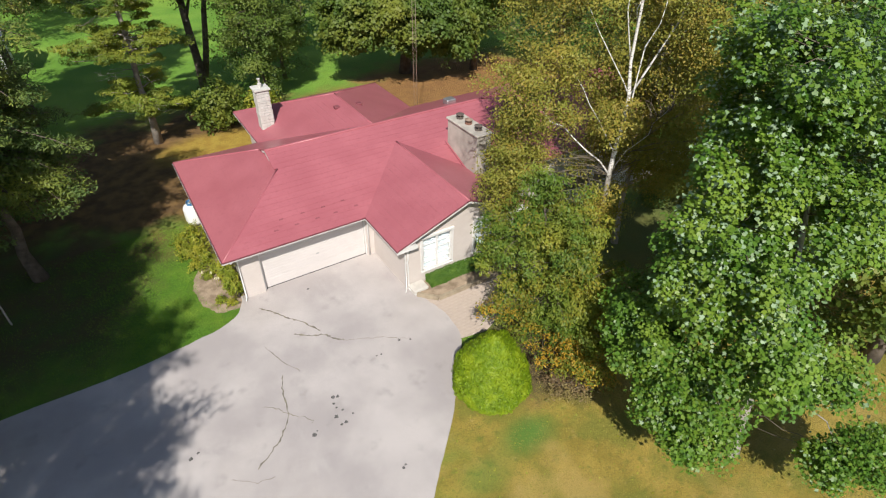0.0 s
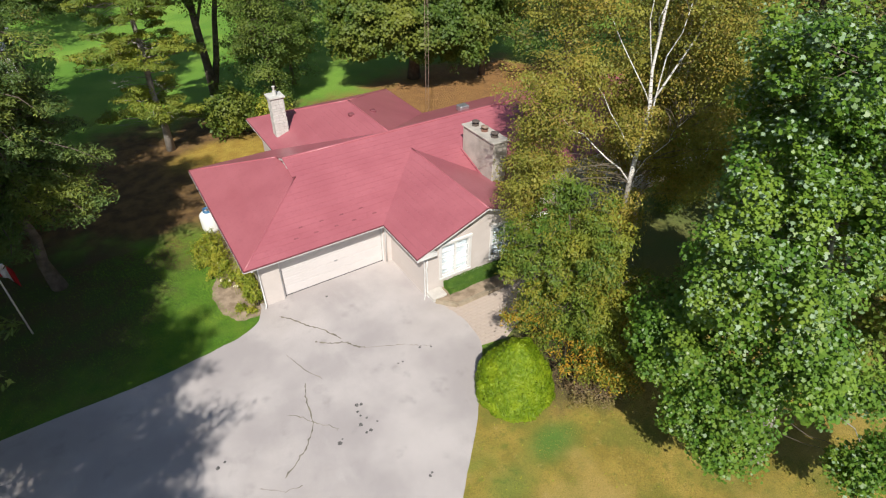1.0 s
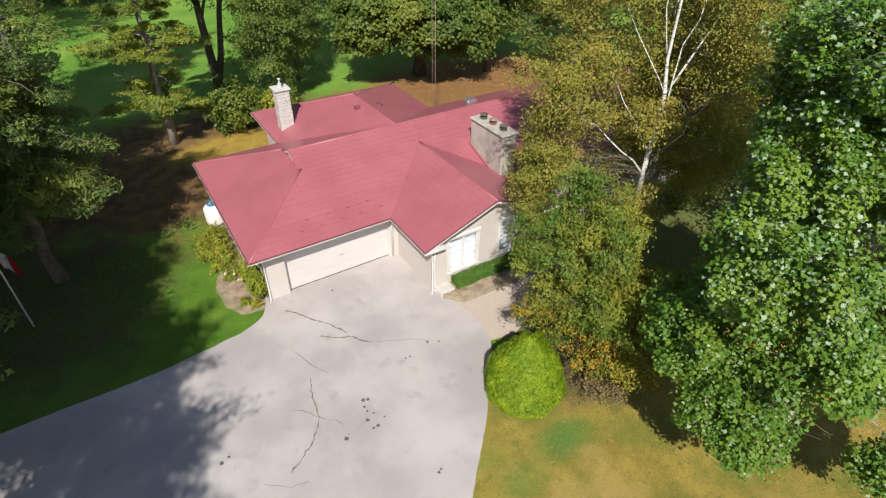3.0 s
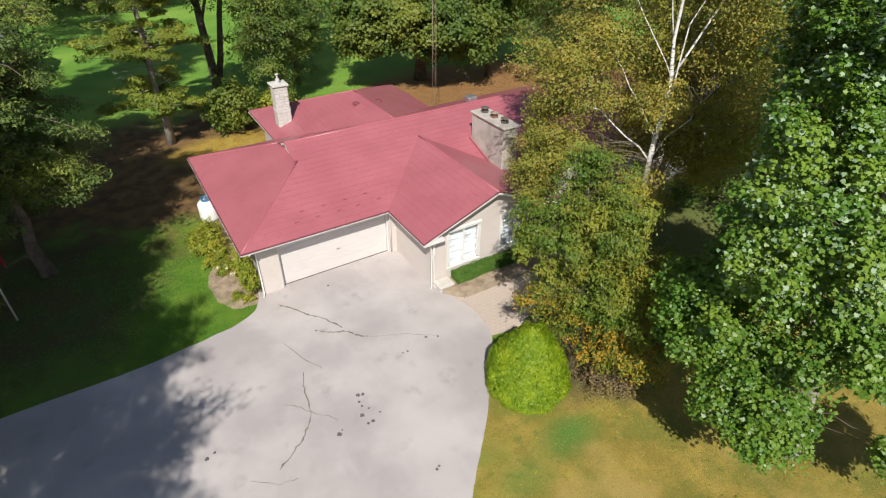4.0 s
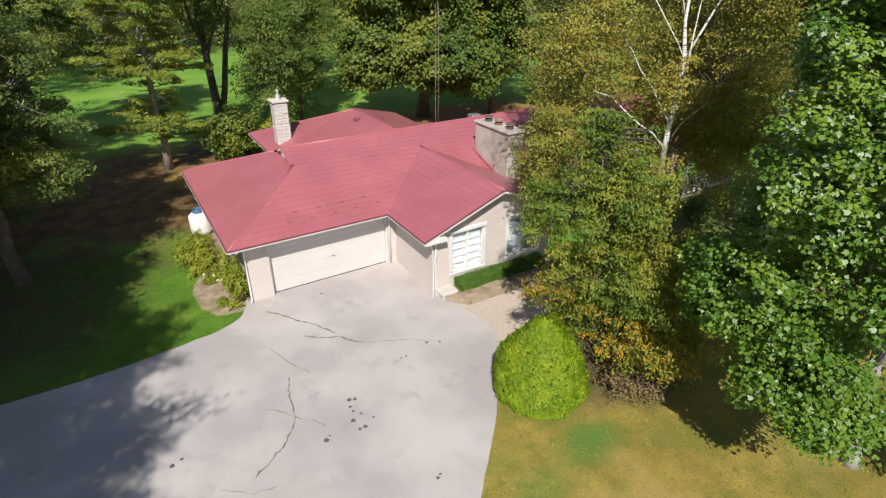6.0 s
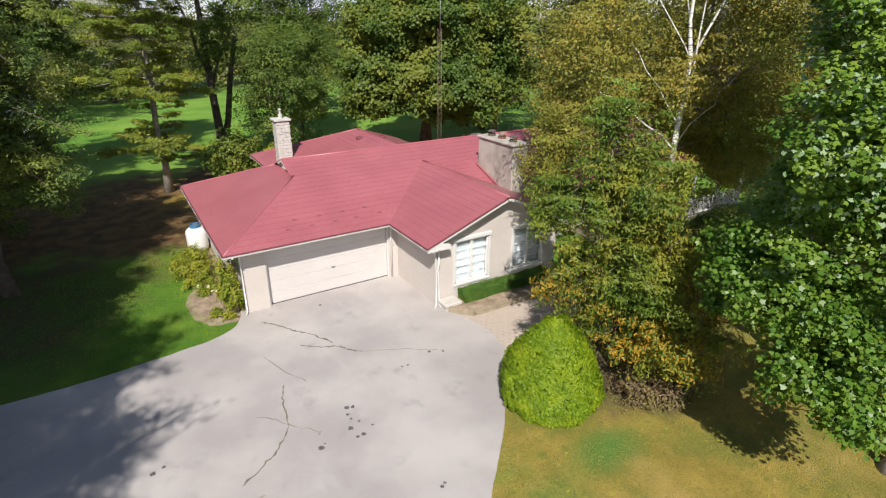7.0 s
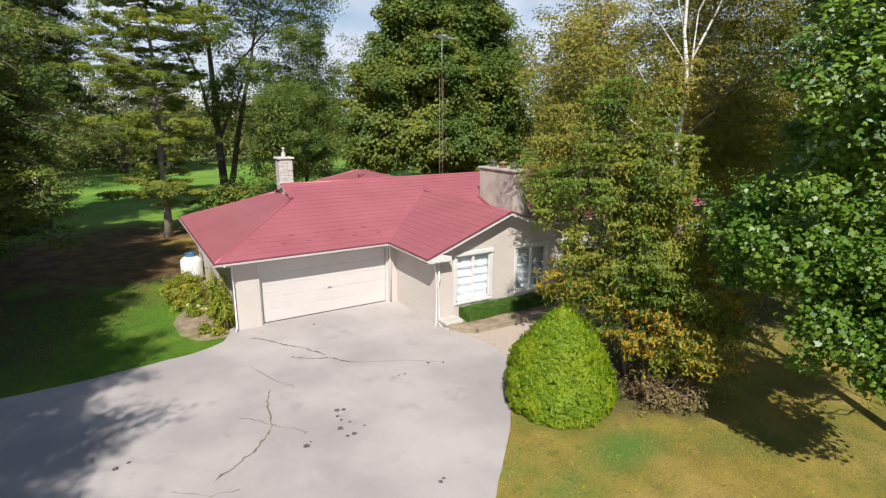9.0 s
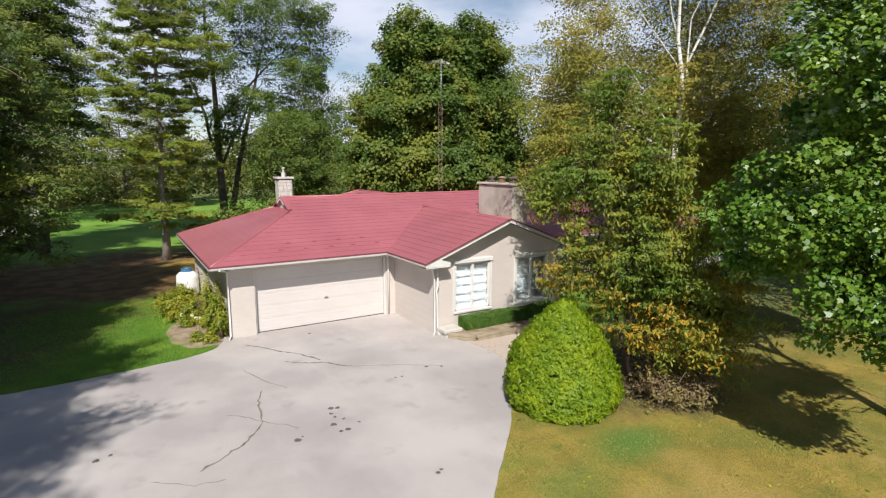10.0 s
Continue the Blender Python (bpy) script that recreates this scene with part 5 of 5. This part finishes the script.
# the one at y 31.2 is added to shade the ground behind the garage
conifer("dark_hemlock", 71, (-7.0, 31.2, 0), 13.0, 4.0, 2.5, 14, LEAF_DARK, BARK, "large dark conifer with drooping sprays on the shaded lawn", 0.26, 0.26, 0.22, 50, 0.5, per=8)
conifer("tall_fir", 69, (-5.2, 43.6, 0), 21.0, 4.2, 8.6, 20, LEAF_DARK, BARK, "tall dark fir with a bare lower trunk beyond the lawn", 0.28, 0.22, 0.17, 90, 0.75, per=9)


def pine(name, seed, base, height, tiers, label):
    """An open pine: uneven tiers of level branches that carry flat pads of needles at their ends. tiers: height, count, reach."""
    rng = np.random.default_rng(seed)
    tree = thing(name, base, label, "tree")
    base = np.array(base, float)
    stem = limb(rng, base - np.array((0, 0, 0.05)), base + np.array((0.25, 0.1, height)), 0.21, 0.03, 0, 9)
    stem[0] = (stem[0][0], 0.30)
    arms, dead, clumps, sizes = [], [], [], []
    for z, count, reach in tiers:
        turn = rng.random() * 6.283
        for k in range(count):
            a = turn + 6.283 * (k + rng.random() * 0.8) / count
            ln = reach * (0.55 + 0.55 * rng.random())
            start = base + np.array((0.25 * z / height, 0.1 * z / height, z + rng.normal() * 0.22))
            tip = start + np.array((math.cos(a) * ln, math.sin(a) * ln, ln * (0.02 + 0.10 * rng.normal())))
            line = limb(rng, start, tip, 0.02 + 0.011 * ln, 0.008, -0.03, 5)
            arms.append(line)
            side = np.array((-math.sin(a), math.cos(a), 0))
            for j in range(max(3, int(ln * 3.2))):
                g = 0.28 + 0.75 * rng.random() ** 0.8
                p = start + (tip - start) * g + side * rng.normal() * 0.38 * (0.4 + 0.25 * ln) + np.array((0, 0, 0.10 * rng.normal() + 0.12))
                clumps.append(p)
                sizes.append(0.30 + 0.34 * rng.random())
                if j % 2:
                    arms.append(limb(rng, start + (tip - start) * g * 0.85, p, 0.012, 0.005, 0.03, 3))
    for k in range(46):
        z = 2.0 + (height - 4.0) * rng.random()
        a, ln = rng.random() * 6.283, 0.8 + 2.0 * rng.random()
        start = base + np.array((0, 0, z))
        tip = start + np.array((math.cos(a) * ln, math.sin(a) * ln, -0.12 * ln))
        dead.append(limb(rng, start, tip, 0.018, 0.005, 0.05, 5))
        for j in range(3):
            g = 0.4 + 0.5 * rng.random()
            m = start + (tip - start) * g
            dead.append(limb(rng, m, m + rng.normal(size=3) * np.array((0.4, 0.4, 0.15)), 0.008, 0.003, 0.0, 3))
    trunk = link("trunk", tubes([stem], 9), GREY_BARK, tree)
    tagged(link("branchwork", tubes(arms + dead, 5), GREY_BARK, trunk), kind="stuff")
    link("crown", scatter(rng, np.array(clumps), np.array(sizes), 84, 0.17, 0.32, None, "needle", "crown", 0.9, 0.10), LEAF_PINE, tree)
    return tree


# pine behind the garage
pine("pine_tree", 66, (1.45, 36.9, 0), 18.0, ((2.2, 4, 1.8), (2.9, 7, 2.8), (3.5, 6, 2.5), (4.6, 4, 2.0), (5.9, 8, 3.8), (6.5, 7, 3.5), (7.3, 4, 2.4), (8.1, 4, 2.6), (8.8, 7, 3.3), (9.5, 7, 3.6), (10.3, 5, 3.0), (10.9, 6, 3.2), (11.7, 7, 3.9), (12.4, 7, 3.7), (13.1, 6, 3.4), (13.7, 7, 3.6), (14.4, 7, 3.4), (15.4, 5, 2.8), (16.4, 5, 2.2), (17.4, 4, 1.4)), "tall open pine with yellowing tiers of needles")
# twin-stemmed elm
broadleaf("elm_tree", 67, (6.3, 44.5, 0), (-0.6, 0.5), 17.5, (8.6, 44.0, 11.0), (6.0, 4.8, 7.4), 10, 150, 0.85, 0.16, LEAF_ELM, BARK,
          "tall twin-stemmed elm with thin spreading limbs", 0.34, "diamond", 0.35, 0.30, -0.95, hang=0.5, forks=((0.03, (10.2, 44.0, 17.0), 0.26), (0.35, (3.0, 44.5, 16.0), 0.14), (0.3, (10.0, 45.5, 13.0), 0.12), (0.5, (13.0, 44.0, 16.0), 0.12)),
          lobes=(((5.6, 44.5, 13.2), (2.2, 2.1, 2.0)), ((9.4, 43.6, 14.6), (2.8, 2.4, 2.2)), ((12.6, 44.0, 13.0), (2.3, 2.2, 2.6)), ((8.6, 44.6, 10.4), (2.2, 2.0, 1.6)), ((12.2, 44.4, 9.4), (2.3, 2.1, 2.0)), ((7.0, 43.6, 17.4), (2.6, 2.4, 2.0)), ((11.4, 44.0, 17.8), (3.0, 2.6, 2.0)), ((3.6, 44.5, 16.4), (2.0, 2.0, 2.0)), ((6.6, 44.0, 8.2), (1.6, 1.5, 1.8)), ((10.0, 43.4, 7.4), (1.7, 1.6, 1.8)), ((13.6, 43.8, 16.0), (1.8, 1.7, 2.0))))
# dense maple behind the house
broadleaf("maple_tree", 68, (21.6, 40.3, 0), (0, 0), 15.5, (21.6, 40.3, 9.0), (7.0, 6.4, 8.4), 26, 135, 0.85, 0.20, LEAF_GREEN, BARK,
          "large round green maple behind the house", 0.4, "maple", 0.62, 0.22, -1.0, forks=((0.25, (17.5, 39.5, 11), 0.2), (0.3, (25.5, 40, 13), 0.2)),
          lobes=(((20.2, 39.8, 14.4), (2.9, 2.7, 2.7)), ((25.4, 40.6, 14.8), (3.2, 2.9, 2.9)), ((22.8, 39.6, 13.2), (2.6, 2.5, 2.6)), ((17.6, 39.6, 9.6), (2.8, 2.8, 2.6)), ((27.0, 40.2, 11.0), (2.7, 2.6, 2.9)), ((21.0, 37.6, 10.2), (3.4, 2.8, 2.8)),
                 ((24.8, 37.6, 8.6), (3.0, 2.7, 2.8)), ((16.8, 38.8, 5.6), (2.6, 2.5, 2.4)), ((20.6, 36.6, 5.6), (3.0, 2.6, 2.4)), ((26.6, 38.4, 6.2), (2.7, 2.5, 2.6)), ((23.4, 36.8, 4.6), (2.6, 2.3, 2.2))))
# unseen trees left of the drive, whose shade lies over the lawn and the driveway
for k, (x, y, h, r) in enumerate(((-13.6, -2.4, 19.0, 4.2), (-12.0, 4.0, 18.5, 4.2), (-12.2, 10.2, 18.5, 4.2), (-11.2, 15.2, 17.5, 4.2), (-16.5, 21.0, 17.0, 4.4), (-9.6, 15.6, 13.0, 2.8), (-10.6, 21.5, 16.0, 3.6), (-10.4, 28.6, 16.0, 3.8))):
    # the last two are added to block sky light over the shaded lawn
    conifer("unseen_spruce", 70 + k, (x, y, 0), h, r, (8.0, 8.0, 8.0, 4.0, 4.0, 4.5, 3.0, 3.0)[k], 14, LEAF_SPRUCE if k < 3 else LEAF_DARK, BARK, "unseen tall spruce that shades the lawn and the driveway", 0.28, 0.2, (0.13, 0.17, 0.15, 0.27, 0.27, 0.24, 0.27, 0.27)[k], (62, 54, 66, 40, 40, 50, 40, 40)[k], 0.36, per=8, gaps=0.1, group="spruces along the drive")

# shrubs and young trees behind the house
shrub("lilac_bush", 80, (5.6, 37.0, 0), (1.9, 1.7, 3.2), 5200, 0.20, LEAF_GREEN, "leafy green lilac bush behind the house", rough=0.3)
shrub("lilac_bush", 81, (8.2, 36.6, 0), (1.5, 1.4, 2.2), 3200, 0.19, LEAF_BED, "yellowing leafy bush behind the house", rough=0.3)
broadleaf("young_tree", 82, (9.6, 40.0, 0), (0.2, 0), 8.0, (9.6, 40.0, 5.4), (2.4, 2.2, 4.4), 210, 110, 0.7, 0.14, LEAF_ELM, BARK, "slim dark young tree behind the rear wing", 0.12, "diamond", 0.5, 0.3, -1.0)
broadleaf("young_tree", 83, (12.4, 44.0, 0), (0.2, 0), 10.0, (12.4, 44.0, 6.4), (2.7, 2.5, 5.4), 230, 110, 0.75, 0.15, LEAF_ELM, BARK, "slim young tree behind the rear wing", 0.14, "diamond", 0.5, 0.3, -1.0)

# woods round the garden
rng = np.random.default_rng(90)
WOODS = [
    (27.0, 38.0, 15, 4.5), (32.0, 33.0, 16, 5.0), (33.0, 24.0, 15, 4.5), (30.0, 44.0, 17, 5.0), (38.0, 27.0, 17, 5.0), (37.0, 38.0, 17, 5.0),
    (34.0, 16.0, 15, 4.6), (40.0, 18.0, 17, 5.2), (32.0, 11.0, 13, 3.6), (21.4, 3.0, 10, 2.6), (35.0, 8.0, 15, 5.0), (42.0, 8.0, 17, 5.5), (30.0, 1.0, 14, 5.0), (24.0, 8.0, 13, 3.6),
    (-12.0, 40.0, 16, 5.0), (-16.0, 50.0, 17, 5.5), (-20.0, 34.0, 17, 5.5), (-7.0, 66.0, 15, 5.0), (26.0, 58.0, 15, 5.0), (36.0, 55.0, 16, 5.5), (46.0, 45.0, 17, 6.0),
    (-6.0, 79.0, 11, 4.6), (0.5, 82.0, 13, 5.0), (5.5, 80.0, 12, 4.4), (20.5, 62.0, 14, 3.4), (16.5, 66.0, 13, 4.0),
]
for k, (x, y, h, r) in enumerate(WOODS):
    broadleaf("woodland_tree", 100 + k, (x, y, 0), (rng.normal() * 0.4, rng.normal() * 0.4), h * 0.85, (x, y, h * 0.56), (r, r, h * 0.46), 160, 88, 1.10, 0.22, LEAF_WOOD if k % 3 else LEAF_GREEN, BARK,
              "leafy woodland tree at the edge of the garden", 0.24, "diamond", 0.45, 0.28, -0.95, group="trees round the garden")


def far_woods():
    """Leafy woods along the far side of the meadow, in one sheet of clumps."""
    rng = np.random.default_rng(95)
    pts, sizes = [], []
    for k in range(420):
        a = radians(15 + 115 * rng.random())
        d = 95 + 120 * rng.random() ** 0.7
        if 84 < math.degrees(a) < 97 and d < 115:
            continue
        x, y = d * math.cos(a), d * math.sin(a)
        h = 9 + 6 * rng.random()
        for j in range(9):
            pts.append((x + rng.normal() * 2.2, y + rng.normal() * 2.2, h * (0.1 + 0.85 * rng.random())))
            sizes.append(2.2 + 1.2 * rng.random())
    for k in range(260):
        x = -40 + 110 * rng.random()
        y = 92 + 0.15 * x + rng.normal() * 3
        h = 3.2 + 3.0 * rng.random() + (4.0 if x > 8 else 0.0)
        for j in range(5):
            pts.append((x + rng.normal() * 1.2, y + rng.normal() * 1.2, h * (0.15 + 0.8 * rng.random())))
            sizes.append(1.3 + 0.8 * rng.random())
    mesh = scatter(rng, np.array(pts), np.array(sizes), 26, 0.6, 0.8, None, "diamond", "far_woods", 0.6, 0.0)
    tagged(link("far_woods", mesh, LEAF_WOOD), "distant woods beyond the meadow", "woods", kind="stuff")


far_woods()


def blades(name, seed, n, inside, size, material, label):
    """Grass blades over a patch of lawn; inside(x, y) gives which ones stay."""
    rng = np.random.default_rng(seed)
    xy = inside(rng, n)
    m = len(xy)
    at = np.concatenate((xy, np.zeros((m, 1))), 1)
    lean = np.stack((rng.normal(size=m), rng.normal(size=m), np.full(m, 0.8)), 1)
    nor = np.stack((rng.normal(size=m) * 0.6 - 0.4, rng.normal(size=m) * 0.6 - 0.5, np.full(m, 0.9)), 1)
    mesh = leaf_mesh(name, at, nor, lean, size * (0.5 + rng.random(m)), "blade")
    return tagged(link(name, mesh, material), label, "grass", kind="stuff")


def right_side(x, y):
    """How far a point lies off the driveway's right edge, on the lawn."""
    ex = np.interp(y, [1.7, 5.3, 7.4, 8.65, 9.6, 10.85, 12.1], [-1.0, 2.4, 4.4, 5.6, 6.52, 7.4, 8.45])
    return x - ex


def dry_patch(rng, n):
    x, y = -1 + 24 * rng.random(n), 0.8 + 11 * rng.random(n)
    d = right_side(x, y)
    lump = np.array([noise.noise(Vector((a * 0.9, b * 0.9, 0))) for a, b in zip(x, y)])
    keep = (d > 0.02) & (rng.random(n) < 0.45 + 0.8 * lump + 0.5 * np.exp(-d * 3))
    return np.stack((x, y), 1)[keep]


def green_patch(rng, n):
    x, y = -10 + 11.6 * rng.random(n), 17.3 + 9.0 * rng.random(n)
    edge_y = np.interp(x, [-7.0, -3.0, -1.5, 0.4, 1.3, 1.72], [17.25, 17.3, 17.45, 17.75, 18.2, 18.95])
    bed_x = np.interp(y, [18.6, 18.9, 19.8, 21.0, 22.6, 24.5, 25.6], [1.5, 0.9, 0.40, 0.30, 0.75, 1.25, 1.5])
    keep = (y > edge_y + 0.02) & (x < bed_x) & (rng.random(n) < np.interp(x, [-5.0, -1.6], [0.2, 1.0]))
    return np.stack((x, y), 1)[keep]


blades("dry_grass", 200, 130000, dry_patch, 0.055, DRY_GRASS, "short sun-dried yellow grass beside the driveway")
blades("lawn_grass", 201, 80000, green_patch, 0.06, GRASS, "short green grass beside the driveway")


def fallen_leaves():
    rng = np.random.default_rng(202)
    xy = dry_patch(rng, 2200)
    xy = xy[: 900]
    at = np.concatenate((xy, np.full((len(xy), 1), 0.03)), 1)
    mesh = leaf_mesh("fallen_leaves", at, np.array((0, 0, 1.0)) + 0.4 * rng.normal(size=at.shape), rng.normal(size=at.shape), 0.05 + 0.06 * rng.random(len(at)), "diamond")
    tagged(link("fallen_leaves", mesh, LEAF_BED), "pale fallen leaves scattered on the dry lawn", "leaves", kind="stuff")


fallen_leaves()


def pavers():
    """Brick pavers laid in rows over the walk."""
    shape = [(8.52, 14.95), (8.80, 13.6), (8.62, 12.35), (9.6, 12.1), (11.0, 12.7), (14.4, 13.35), (14.4, 14.55), (9.0, 14.55)]

    def within(x, y):
        n, hit = len(shape), False
        for i in range(n):
            (x1, y1), (x2, y2) = shape[i], shape[(i + 1) % n]
            if (y1 > y) != (y2 > y) and x < x1 + (y - y1) / (y2 - y1) * (x2 - x1):
                hit = not hit
        return hit

    rng = np.random.default_rng(77)
    mesh = bpy.data.meshes.new("paver")
    bm = box(-0.118, 0.118, -0.079, 0.079, 0.0, 0.022, 0.004)
    bm.to_mesh(mesh)
    bm.free()
    mesh.materials.append(PAVER)
    count = 0
    for row in range(40):
        for col in range(40):
            x, y = 8.4 + col * 0.245 + (0.12 if row % 2 else 0), 12.0 + row * 0.165
            if within(x, y) and count < 320:
                ob = link("paver", mesh, PAVER, walkway)
                ob.matrix_basis = pose(x + rng.normal() * 0.004, y + rng.normal() * 0.004, 0.006 + 0.003 * rng.random(), 0, 0, rng.normal() * 0.8)
                count += 1


pavers()
